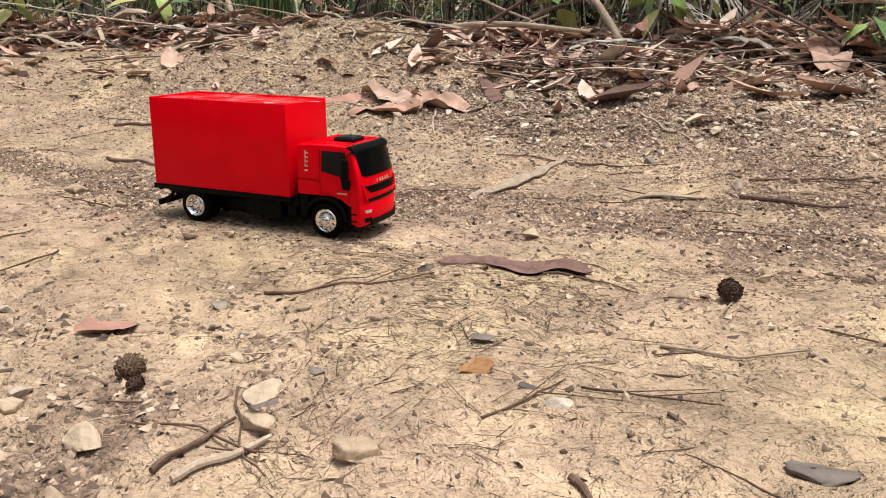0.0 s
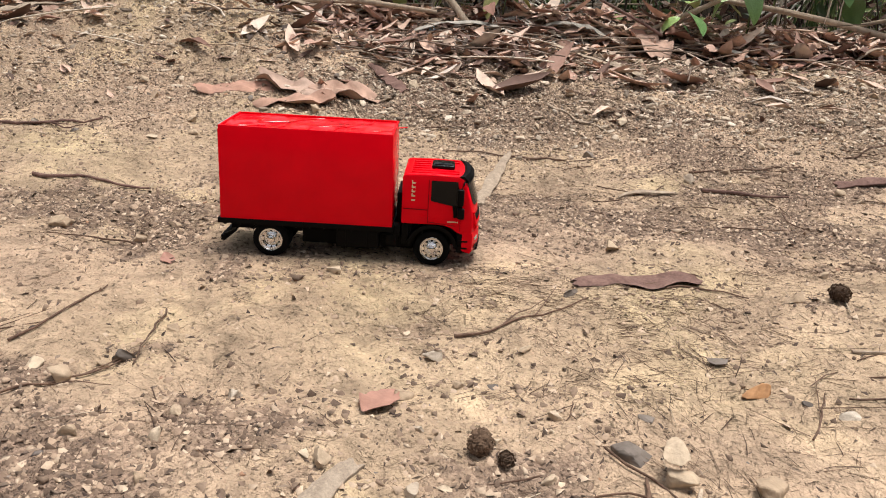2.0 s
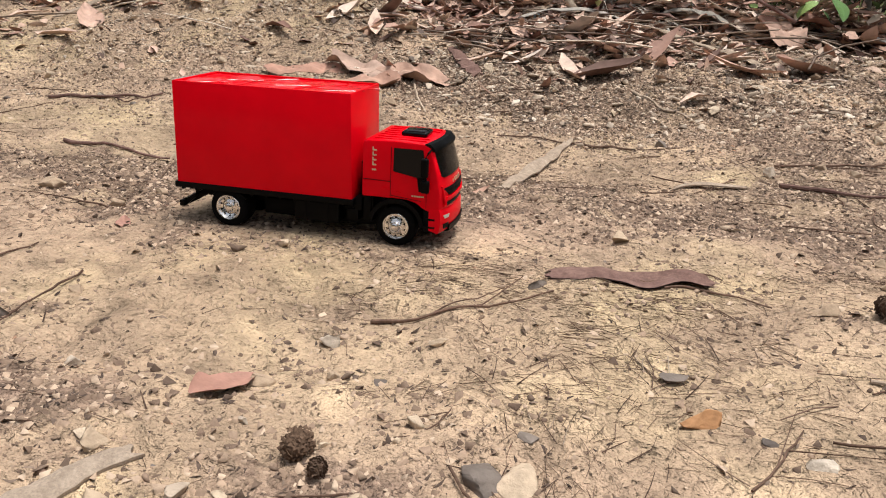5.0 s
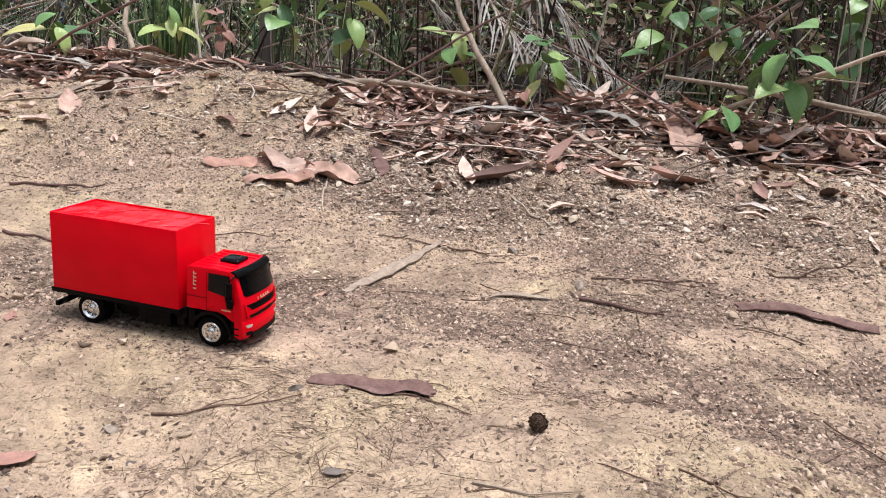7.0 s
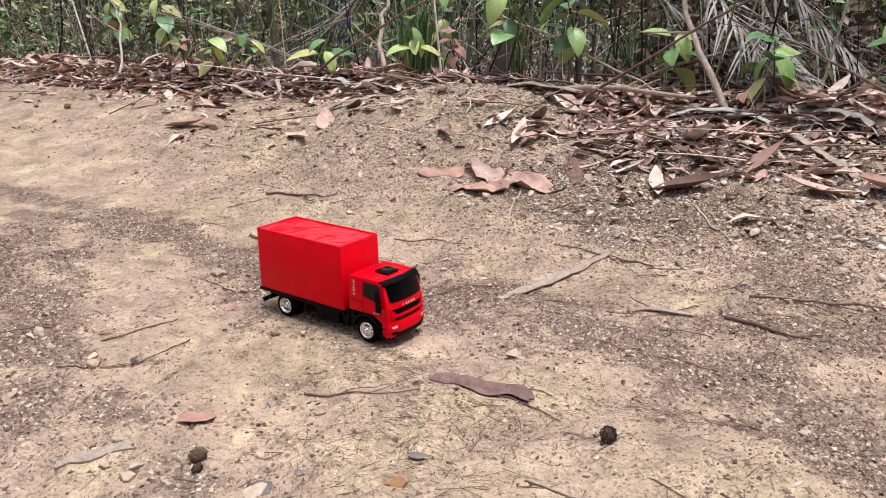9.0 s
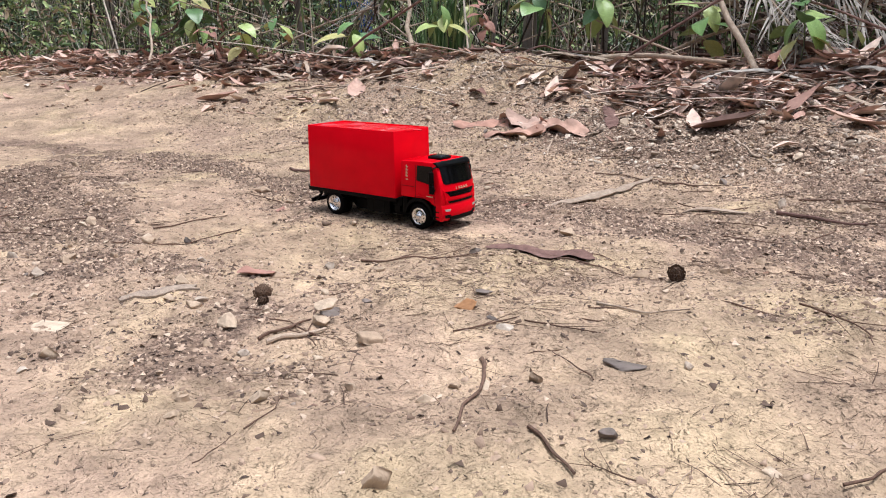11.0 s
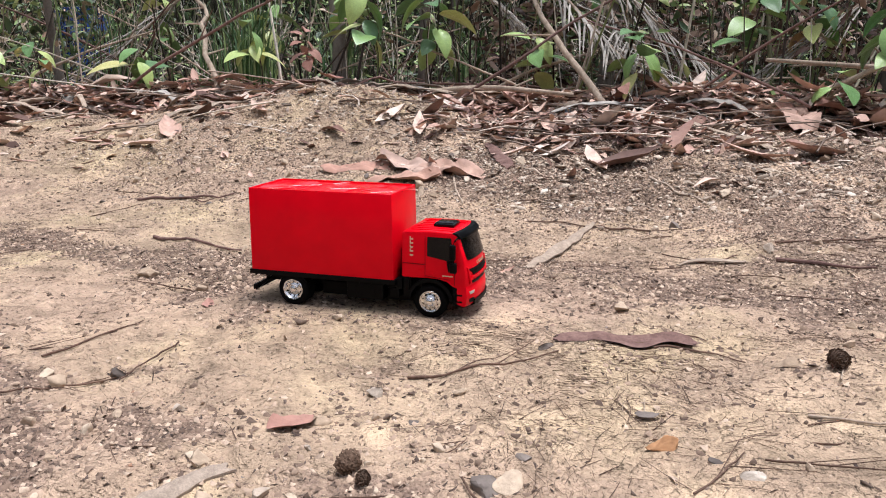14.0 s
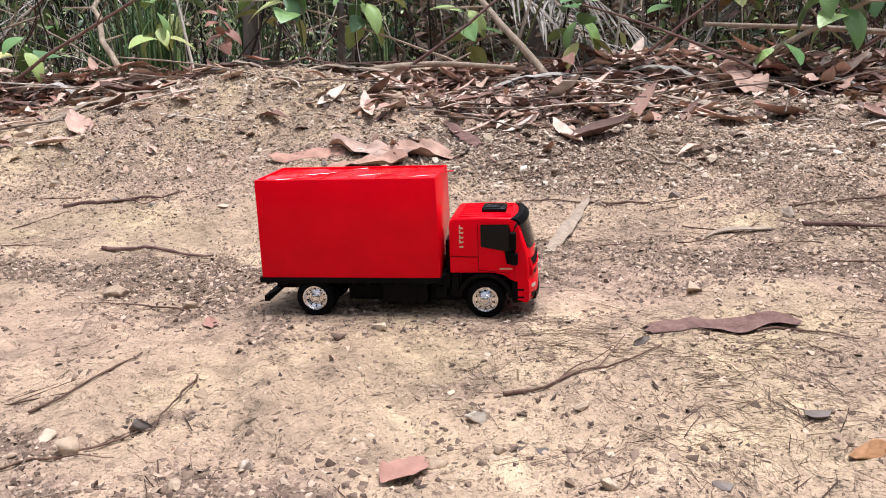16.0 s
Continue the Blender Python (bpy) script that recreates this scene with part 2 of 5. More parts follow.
RED_TRAY = plastic("red moulded plastic", (0.74, 0.006, 0.014), 0.22, 0.02, 0.15, 0.34)
BLACK = plastic("matt black plastic", (0.0014, 0.0014, 0.0017), 0.5, 0.006, 0.0, 0.09)
GLASS = plastic("black tinted glazing", (0.002, 0.002, 0.0025), 0.15, 0.0, 0.0, 0.22)
RUBBER = plastic("black tyre rubber", (0.004, 0.0038, 0.0038), 0.8, 0.06, 0.0, 0.06)
def chrome():
    t = Tree("bright chrome")
    t.bump(t.noise(520, 3, 0.6), 0.45, 0.0006)
    return t.done(t.ramp(t.noise(160, 3, 0.6), [(0.3, (0.72, 0.72, 0.72)), (0.6, (0.96, 0.96, 0.95))]), 0.14, 1.0)


SILVER = chrome()
LAMP = Tree("clear lamp plastic").done((0.62, 0.60, 0.56), 0.12, 0.4)
LETTER = Tree("pale gold print").done((0.62, 0.50, 0.32), 0.45, 0.2)


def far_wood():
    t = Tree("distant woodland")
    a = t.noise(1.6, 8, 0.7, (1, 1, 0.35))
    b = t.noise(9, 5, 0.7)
    # near-black ends paint the shade between trees, the pale end sky-lit breaks
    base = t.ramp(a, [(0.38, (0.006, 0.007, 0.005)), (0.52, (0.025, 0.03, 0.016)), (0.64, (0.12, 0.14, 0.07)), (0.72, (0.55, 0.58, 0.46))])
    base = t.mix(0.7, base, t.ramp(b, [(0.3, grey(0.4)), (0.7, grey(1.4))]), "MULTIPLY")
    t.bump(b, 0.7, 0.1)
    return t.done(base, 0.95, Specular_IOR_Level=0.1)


FAR = far_wood()


# ---- building tools ----
rng = np.random.default_rng(11)


def fast_mesh(name, verts, faces, mat, smooth=False):
    """A mesh from arrays: verts (n, 3) and faces (m, k), all of k corners."""
    me = bpy.data.meshes.new(name)
    v, q = np.asarray(verts, np.float32), np.asarray(faces, np.int32)
    me.vertices.add(len(v))
    me.vertices.foreach_set("co", v.ravel())
    me.loops.add(q.size)
    me.loops.foreach_set("vertex_index", q.ravel())
    me.polygons.add(len(q))
    me.polygons.foreach_set("loop_start", np.arange(0, q.size, q.shape[1], dtype=np.int32))
    me.update(calc_edges=True)
    me.validate()
    if smooth:
        me.polygons.foreach_set("use_smooth", np.ones(len(me.polygons), bool))
    me.materials.append(mat)
    return me


def finish(bm, name, mat, smooth=None):
    bmesh.ops.recalc_face_normals(bm, faces=bm.faces)
    if smooth is not None:
        for e in bm.edges:
            e.smooth = len(e.link_faces) == 2 and e.calc_face_angle(0) < radians(smooth)
        for f in bm.faces:
            f.smooth = True
    me = bpy.data.meshes.new(name)
    bm.to_mesh(me)
    bm.free()
    me.materials.append(mat)
    return me


def part(name, bm, mat, parent, label="", smooth=38):
    ob = new(name, finish(bm, name, mat, smooth))
    ob.parent = parent
    if label:
        tagged(ob, label)
    return ob


def thing(name, label, category, m=None, group="", kind=""):
    ob = new(name)
    ob.empty_display_size = 0.05
    if m is not None:
        ob.matrix_basis = m
    return tagged(ob, label, category, group, kind)


def put(name, me, m, label="", category="", group="", kind="", parent=None):
    ob = new(name, me)
    ob.matrix_basis = m
    ob.parent = parent
    return tagged(ob, label, category, group, kind)


def box(bm, x0, x1, y0, y1, z0, z1, bevel=0.0, seg=2):
    g = bmesh.ops.create_cube(bm, size=1.0)["verts"]
    for v in g:
        v.co = Vector((x0 + (v.co.x + 0.5) * (x1 - x0), y0 + (v.co.y + 0.5) * (y1 - y0), z0 + (v.co.z + 0.5) * (z1 - z0)))
    if bevel:
        es = list({e for v in g for e in v.link_edges})
        bmesh.ops.bevel(bm, geom=es, offset=bevel, segments=seg, profile=0.6, affect="EDGES")
    return g


def prism(bm, profile, ys, shape=lambda x, y, z: (x, y, z)):
    """An (x, z) outline carried along y through the stations ys, bent by shape."""
    rings = [[bm.verts.new(shape(x, y, z)) for x, z in profile] for y in ys]
    n = len(profile)
    for a, b in zip(rings, rings[1:]):
        for i in range(n):
            bm.faces.new((a[i], a[(i + 1) % n], b[(i + 1) % n], b[i]))
    caps = [bm.faces.new(rings[0]), bm.faces.new(rings[-1])]
    bmesh.ops.triangulate(bm, faces=caps)
    return rings


def lathe(bm, profile, n, y0=0.0, closed=False):
    """(r, y) turned about the y axis."""
    rings = []
    for r, y in profile:
        rings.append([bm.verts.new((r * math.cos(2 * math.pi * k / n), y0 + y, r * math.sin(2 * math.pi * k / n))) for k in range(n)])
    pairs = list(zip(rings, rings[1:])) + ([(rings[-1], rings[0])] if closed else [])
    for a, b in pairs:
        for k in range(n):
            bm.faces.new((a[k], a[(k + 1) % n], b[(k + 1) % n], b[k]))
    return rings


def tube(bm, pts, radii, n=6):
    pts = [Vector(p) for p in pts]
    if isinstance(radii, (int, float)):
        radii = [radii] * len(pts)
    rings = []
    side = Vector((0.31, 0.52, 0.79))
    for i, p in enumerate(pts):
        d = (pts[min(i + 1, len(pts) - 1)] - pts[max(i - 1, 0)]).normalized()
        u = d.cross(side)
        u = (u if u.length > 1e-3 else d.cross(Vector((1, 0, 0)))).normalized()
        w = d.cross(u)
        rings.append([bm.verts.new(p + radii[i] * (math.cos(2 * math.pi * k / n) * u + math.sin(2 * math.pi * k / n) * w)) for k in range(n)])
    for a, b in zip(rings, rings[1:]):
        for k in range(n):
            bm.faces.new((a[k], a[(k + 1) % n], b[(k + 1) % n], b[k]))
    for r in (rings[0], rings[-1]):
        bm.faces.new(r)
    return rings


# ---- ground form ----
TABLE = np.random.default_rng(5).random((256, 256))


def value_noise(x, y, size, shift=0):
    """Smooth noise in -1..1 with lumps of about that many metres."""
    u, v = np.asarray(x) / size + 37.3 + shift, np.asarray(y) / size + 91.7 + 2 * shift
    i, j = np.floor(u).astype(int), np.floor(v).astype(int)
    a, b = u - i, v - j
    a, b = a * a * (3 - 2 * a), b * b * (3 - 2 * b)
    g = lambda p, q: TABLE[p % 256, q % 256]
    top = g(i, j) * (1 - a) + g(i + 1, j) * a
    low = g(i, j + 1) * (1 - a) + g(i + 1, j + 1) * a
    return 2 * (top * (1 - b) + low * b) - 1


def ease(v):
    v = np.clip(v, 0, 1)
    return v * v * (3 - 2 * v)


def bank(x):
    """Where the track's verge turns into leaf litter."""
    return 2.22 + 0.07 * np.asarray(x) - 0.20 * ease((np.asarray(x) - 0.5) / 0.9) + 0.10 * value_noise(x, 0 * np.asarray(x), 0.9, 3)


def height(x, y):
    x, y = np.asarray(x, float), np.asarray(y, float)
    b = 2.22 + 0.07 * x
    z = 0.18 * ease((y - 0.35) / (b - 0.35))
    z = z + 0.05 * np.exp(-((y - b - 0.22) / 0.2) ** 2) - 0.03 * ease((y - b - 0.5) / 1.5)
    z = z + 0.17 * np.exp(-((x + 0.95) / 0.68) ** 2 - ((y - 1.92) / 0.45) ** 2)
    z = z + 0.05 * np.exp(-((x - 1.7) / 0.5) ** 2 - ((y - 1.5) / 0.5) ** 2)
    calm = ease((np.maximum(np.abs(x) - 0.22, np.abs(y) - 0.08)) / 0.22)
    near = np.exp(-(np.maximum(np.hypot(x, y) - 4, 0) / 3) ** 2)
    rough = 0.026 * value_noise(x, y, 0.62) + 0.013 * value_noise(x, y, 0.23, 7) + 0.0055 * value_noise(x, y, 0.085, 13)
    lumps = 0.0052 * value_noise(x, y, 0.040, 17) + 0.0030 * value_noise(x, y, 0.020, 23)
    lumps = lumps + 0.0050 * ease(0.5 + 3.0 * value_noise(x, y, 0.10, 29)) * ease(0.5 + 2 * value_noise(x, y, 0.5, 41))
    z = z + near * (calm * rough + (0.15 + 0.85 * calm) * lumps * (1 + 0.8 * ease((y - 0.5) / 0.8)))
    for r in (-0.056, 0.056):
        z = z - 0.004 * ease((x - 0.28) / 0.2) * np.exp(-((y - r - 0.02 * np.sin(2.2 * x)) / 0.014) ** 2) * near
    return z


def swept(x, y):
    """Curved ribbons in which rain has gathered needles and humus, 0..1."""
    x, y = np.asarray(x, float), np.asarray(y, float)
    u, v = 0.75 * x + 0.25 * y, y - 0.15 * x
    line = np.exp(-(value_noise(u, v, 0.46, 91) / 0.13) ** 2) + 0.7 * np.exp(-(value_noise(u, v, 0.24, 95) / 0.12) ** 2)
    return np.clip(line * ease(0.45 + 0.22 * ease((-0.45 - y) / 0.4) + 1.5 * value_noise(x, y, 0.5, 97)), 0, 1) * ease((1.0 - y) / 0.6)


def dirty(x, y):
    """How much dark humus and chaff lies on the clay, in streaks along the track, 0..1."""
    x, y = np.asarray(x, float), np.asarray(y, float)
    lazy = value_noise(x, y, 0.8, 5) * 0.12
    n = 0.62 * value_noise(0.7 * x + 0.2 * y, y, 0.52, 83) + 0.42 * value_noise(0.5 * x + 0.3 * y, y + lazy, 0.23, 71) + 0.32 * value_noise(0.6 * x, y + lazy, 0.10, 77) + 0.20 * value_noise(x, y, 0.045, 79)
    pale = ease((-0.55 - x) / 0.5) * ease((y - 0.1) / 0.5) * ease((2.0 - y) / 0.3)
    patch = 0.85 * np.exp(-((x + 0.75) / 0.45) ** 2 - ((y - 0.22) / 0.14) ** 2) + 0.30 * np.exp(-((x - 0.72) / 0.30) ** 2 - ((y - 0.20) / 0.15) ** 2)
    return ease(0.33 + 1.35 * n + 0.34 * swept(x, y) + patch + (0.17 + 0.20 * ease((x + 0.7) / 0.6)) * ease((y - 0.7) / 0.6) * (1 - pale) - 0.38 * pale - 0.10 * ease((-0.38 - y) / 0.25) - 0.22 * np.exp(-(x / 1.7) ** 4 - ((y - 0.02) / 0.24) ** 4))


def spot(x, y, rx=0, ry=0, rz=0, up=0.0):
    return pose(x, y, float(height(x, y)) + up, rx, ry, rz)


def stations(lo, hi, step, far):
    core = list(np.arange(lo, hi + step / 2, step))
    out, d = [], step
    p = hi
    while p < far:
        d *= 1.12
        p += d
        out.append(p)
    back, d, p = [], step, lo
    while p > -far:
        d *= 1.12
        p -= d
        back.append(p)
    return np.array(back[::-1] + core + out)


gx, gy = stations(-1.5, 1.7, 0.0090, 400), stations(-1.2, 2.1, 0.0090, 400)
mx, my = np.meshgrid(gx, gy)
gv = np.stack([mx.ravel(), my.ravel(), height(mx, my).ravel()], 1)
nx, ny = len(gx), len(gy)
ii, jj = np.meshgrid(np.arange(nx - 1), np.arange(ny - 1))
k0 = (jj * nx + ii).ravel()
gq = np.stack([k0, k0 + 1, k0 + nx + 1, k0 + nx], 1)
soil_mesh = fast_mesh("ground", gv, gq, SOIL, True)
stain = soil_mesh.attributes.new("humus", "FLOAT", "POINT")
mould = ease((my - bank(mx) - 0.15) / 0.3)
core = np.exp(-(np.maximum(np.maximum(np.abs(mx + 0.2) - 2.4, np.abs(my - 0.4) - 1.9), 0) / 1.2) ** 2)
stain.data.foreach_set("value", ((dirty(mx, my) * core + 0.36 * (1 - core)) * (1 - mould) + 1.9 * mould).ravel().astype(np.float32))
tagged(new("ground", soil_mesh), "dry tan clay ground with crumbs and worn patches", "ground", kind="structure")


# ---- scattered stuff ----
def ico(level):
    bm = bmesh.new()
    bmesh.ops.create_icosphere(bm, subdivisions=max(level, 0) + (0 if level else 1), radius=1)
    bm.verts.ensure_lookup_table()
    v = np.array([w.co[:] for w in bm.verts])
    q = np.array([[w.index for w in f.verts] for f in bm.faces])
    bm.free()
    return v, q


def turns(n, flat=0.35):
    """n rotation matrices: any heading, tilted by up to flat radians."""
    a, b, c = rng.random(n) * 2 * np.pi, rng.normal(0, flat, n), rng.normal(0, flat, n)
    z = np.zeros((n, 3, 3))
    z[:, 0, 0], z[:, 0, 1], z[:, 1, 0], z[:, 1, 1], z[:, 2, 2] = np.cos(a), -np.sin(a), np.sin(a), np.cos(a), 1
    x = np.zeros((n, 3, 3))
    x[:, 0, 0], x[:, 1, 1], x[:, 1, 2], x[:, 2, 1], x[:, 2, 2] = 1, np.cos(b), -np.sin(b), np.sin(b), np.cos(b)
    y = np.zeros((n, 3, 3))
    y[:, 1, 1], y[:, 0, 0], y[:, 0, 2], y[:, 2, 0], y[:, 2, 2] = 1, np.cos(c), np.sin(c), -np.sin(c), np.cos(c)
    return z @ x @ y


def strew(name, shapes, places, scales, rots, mat, label, category, smooth=False):
    """One mesh of many copies of the given shapes."""
    vs, qs, base = [], [], 0
    pick = rng.integers(0, len(shapes), len(places))
    for s, (v, q) in enumerate(shapes):
        k = np.flatnonzero(pick == s)
        if not len(k):
            continue
        w = np.einsum("nij,nvj->nvi", rots[k], v[None] * scales[k][:, None, :]) + places[k][:, None, :]
        vs.append(w.reshape(-1, 3))
        qs.append((q[None] + (np.arange(len(k)) * len(v))[:, None, None]).reshape(-1, q.shape[1]) + base)
        base += len(k) * len(v)
    me = fast_mesh(name, np.concatenate(vs), np.concatenate(qs), mat, smooth)
    return tagged(new(name, me), label, category, kind="stuff")


def rugged(level, amount, seed):
    g = np.random.default_rng(seed)
    v, q = ico(level)
    for _ in range(9):
        d = g.normal(size=3)
        d /= np.linalg.norm(d)
        lim = g.uniform(0.18, 0.55)
        over = np.maximum(v @ d - lim, 0)
        v = v - over[:, None] * d * 0.97
    v = v * (1 + amount * g.normal(size=(len(v), 1)))
    return v / np.abs(v).max(), q


def field(n, x0, x1, y0, y1, density):
    """n random places, thinned by density(x, y) in 0..1."""
    out = []
    while sum(map(len, out)) < n:
        x, y = rng.uniform(x0, x1, n), rng.uniform(y0, y1, n)
        out.append(np.stack([x, y], 1)[rng.random(n) < density(x, y)])
    return np.concatenate(out)[:n]


def gravelly(x, y):
    patch = np.clip(0.85 * dirty(x, y) + 0.45 * ease(0.9 * value_noise(x, y, 0.30, 31) - 0.1), 0, 1)
    slope = ease((y - 0.45) / 0.7)
    clear = 1 - 0.45 * np.exp(-(np.maximum(np.abs(x) - 0.15, 0) / 0.1) ** 2 - (np.maximum(np.abs(y) - 0.05, 0) / 0.05) ** 2)
    return clear * np.clip(0.07 + 0.8 * patch + 0.55 * slope, 0, 1)


def ground_points(xy, sink):
    return np.column_stack([xy, height(xy[:, 0], xy[:, 1]) - sink])


pebbles = [rugged(1, 0.20, s) for s in range(16)]
# half-buried crumbs: an uneven ring in the soil under a peak off its middle
CAPS = []
for k in range(12):
    g = np.random.default_rng(470 + k)
    a = np.sort(g.uniform(0, 2 * np.pi, 4)) * 0.35 + np.arange(4) * np.pi / 2 * 0.8
    w = np.column_stack([np.cos(a) * g.uniform(0.7, 1.3, 4), np.sin(a) * g.uniform(0.7, 1.3, 4), g.uniform(-0.5, -0.2, 4)])
    w = np.vstack([w, [g.uniform(-0.35, 0.35), g.uniform(-0.35, 0.35), g.uniform(0.55, 0.9)]])
    CAPS.append((w, np.array([[0, 1, 4], [1, 2, 4], [2, 3, 4], [3, 0, 4]])))
chips = CAPS


def gravel(xy, r, shapes, word):
    n = len(r)
    strew("gravel", shapes, ground_points(xy, r * 0.12), np.stack([r * rng.uniform(0.9, 1.5, n), r * rng.uniform(0.7, 1.1, n), r * rng.uniform(0.5, 0.9, n)], 1), turns(n, 0.3), PEBBLE, word, "gravel")


xy = np.concatenate([field(17000, -1.6, 2.0, -1.4, 1.0, gravelly), field(13000, -2.4, 2.4, 0.6, 2.4, gravelly)])
r = (0.0020 + 0.0015 * rng.gamma(1.3, 1.0, len(xy))) * (1.0 + 0.6 * ease((xy[:, 1] - 0.6) / 0.8))
r = np.minimum(r, 0.008)
gravel(xy[r < 0.0045], r[r < 0.0045], chips, "loose fine gravel strewn over the dry ground")
gravel(xy[r >= 0.0045], r[r >= 0.0045], pebbles, "loose angular gravel strewn over the dry ground")
xy = np.concatenate([field(2000, -1.6, 2.0, -1.4, 1.0, gravelly), field(5500, -2.4, 2.4, 0.6, 2.4, gravelly)])
r = (0.0040 + 0.0022 * rng.gamma(1.2, 1.0, len(xy))) * (0.9 + 0.5 * ease((xy[:, 1] - 0.6) / 0.8))
gravel(xy, np.minimum(r, 0.014), pebbles, "coarser angular gravel pieces on the dry ground")
xy = field(4000, -3.6, -1.5, -0.7, 1.3, gravelly)
gravel(xy, np.minimum(0.0030 + 0.0026 * rng.gamma(1.2, 1.0, len(xy)), 0.014), chips, "gravel farther along the dry track")

xy = field(17000, -1.6, 2.3, 0.25, 2.1, gravelly)
r = np.minimum(0.0028 + 0.0013 * rng.gamma(1.3, 1.0, len(xy)), 0.0075)
gravel(xy, r, chips, "angular tan chips strewn over the verge slope")


def stony(x, y):
    """The verge and its mound, where stones have washed out."""
    hill = np.exp(-((x + 0.95) / 0.75) ** 2 - ((y - 1.80) / 0.5) ** 2)
    slope = ease((y - 0.75) / 0.5) * ease((x + 0.5) / 0.5) * ease((bank(x) + 0.1 - y) / 0.2)
    return np.clip((hill + slope) * (0.35 + 0.65 * ease(0.5 + 1.2 * value_noise(x, y, 0.25, 33))), 0, 1)


xy = field(14000, -2.2, 2.6, 0.7, 2.4, stony)
r = np.minimum(0.0042 + 0.0030 * rng.gamma(1.3, 1.0, len(xy)), 0.019)
broken = [rugged(2, 0.05, 30 + k) for k in range(14)]
for big, shapes_ in ((False, pebbles), (True, broken)):
    k = (r > 0.0115) == big
    n = int(k.sum())
    strew("verge_stones", shapes_, ground_points(xy[k], -r[k] * 0.05), np.stack([r[k] * rng.uniform(0.9, 1.6, n), r[k] * rng.uniform(0.75, 1.15, n), r[k] * rng.uniform(0.35, 0.75, n)], 1), turns(n, 0.3), VERGE_STONE, "broken tan stones washed out on the verge slope" if big else "small tan gravel on the verge slope", "gravel")

SHARDS = []
for k in range(6):
    g = np.random.default_rng(400 + k)
    w = np.array([[-1, -0.5, -0.3], [1, -0.4, -0.3], [0.1, 0.8, -0.3], [-0.3, -0.1, 0.5], [0.4, 0.1, 0.4]], float)
    SHARDS.append((w + g.normal(0, 0.22, w.shape), np.array([[0, 1, 4], [0, 4, 3], [1, 2, 4], [2, 3, 4], [2, 0, 3]])))
xy = field(88000, -1.5, 1.8, -1.3, 1.5, lambda x, y: np.clip(0.02 + gravelly(x, y) ** 1.4, 0, 1))
r = np.minimum(0.0013 + 0.0014 * rng.gamma(1.3, 1.0, len(xy)), 0.0066)
strew("grit", CAPS, ground_points(xy, -r * 0.1), np.stack([r * 1.3, r, r * 1.0], 1), turns(len(r), 0.5), CRUMB, "fine grit and crumbs on the clay", "grit")
# humus crumbs in patches; the thin spread elsewhere also stands in for small shadows
xy = field(38000, -1.6, 1.9, -1.3, 1.7, lambda x, y: np.clip(0.08 + dirty(x, y) ** 1.5, 0, 1))
r = np.minimum(0.0009 + 0.0009 * rng.gamma(1.4, 1.0, len(xy)), 0.0036)
strew("humus_crumbs", SHARDS, ground_points(xy, -r * 0.1), np.stack([r * 2.0, r * 1.0, r * 0.9], 1), turns(len(r), 0.4), DARK_CRUMB, "dark humus crumbs in patches, spread thinly elsewhere as small shadows too", "debris")


def sprig(seed, n=5, wide=0.011):
    """A thin bent stem one unit long, of triangular section."""
    g = np.random.default_rng(seed)
    x = np.linspace(-0.5, 0.5, n)
    y, z = np.cumsum(np.cumsum(g.normal(0, 0.07, n))), 0.03 + 0.04 * np.abs(np.sin(np.linspace(0, 3.1, n)))
    v, q = [], []
    for i in range(n):
        w = wide * (1 - 0.5 * i / n)
        for k in range(3):
            v.append((x[i], y[i] + w * math.cos(2.1 * k), z[i] + w * math.sin(2.1 * k)))
    for i in range(n - 1):
        for k in range(3):
            q.append((3 * i + k, 3 * i + (k + 1) % 3, 3 * i + 3 + (k + 1) % 3, 3 * i + 3 + k))
    return np.array(v), np.array(q)


def chaff(x, y):
    return np.clip(0.06 + 0.9 * ease(0.15 + 1.2 * value_noise(x, y, 0.38, 51)) + 0.6 * dirty(x, y) + 0.3 * ease((y - 0.6) / 0.8), 0, 1) * (1 - 0.85 * np.exp(-(np.maximum(np.abs(x) - 0.18, 0) / 0.08) ** 2 - (np.maximum(np.abs(y) - 0.06, 0) / 0.06) ** 2))


xy = np.concatenate([field(8500, -2.2, 2.1, -1.4, 2.3, chaff), field(9000, -1.5, 1.8, -1.3, 1.2, lambda x, y: 0.04 + dirty(x, y))])
knots = field(60, -1.4, 1.7, -1.2, 1.3, lambda x, y: 0.15 + dirty(x, y))
xy = np.concatenate([xy, np.repeat(knots, 14, 0) + rng.normal(0, 0.022, (840, 2)) * np.array([1.6, 0.8])])
r = np.concatenate([0.012 + 0.016 * rng.gamma(1.2, 1.0, 8500), 0.008 + 0.008 * rng.gamma(1.2, 1.0, 9000), rng.uniform(0.03, 0.08, 840)])
strew("twig_crumbs", [sprig(s, 3, 0.015) for s in range(14)], ground_points(xy, 0.0), np.stack([r, r * 0.9, np.minimum(r, 0.035) * 0.8], 1), turns(len(r), 0.08), DEBRIS, "small dry needles and twig crumbs on the ground", "debris")


xy = field(11000, -1.5, 1.8, -1.3, 0.7, lambda x, y: swept(x, y) ** 2)
way = np.arctan2(-(swept(xy[:, 0] + 0.01, xy[:, 1]) - swept(xy[:, 0] - 0.01, xy[:, 1])), swept(xy[:, 0], xy[:, 1] + 0.01) - swept(xy[:, 0], xy[:, 1] - 0.01) + 1e-6)
way = np.pi / 2 + np.arctan(np.tan(way - np.pi / 2)) + rng.normal(0, 0.45, len(xy))
rots = np.zeros((len(xy), 3, 3))
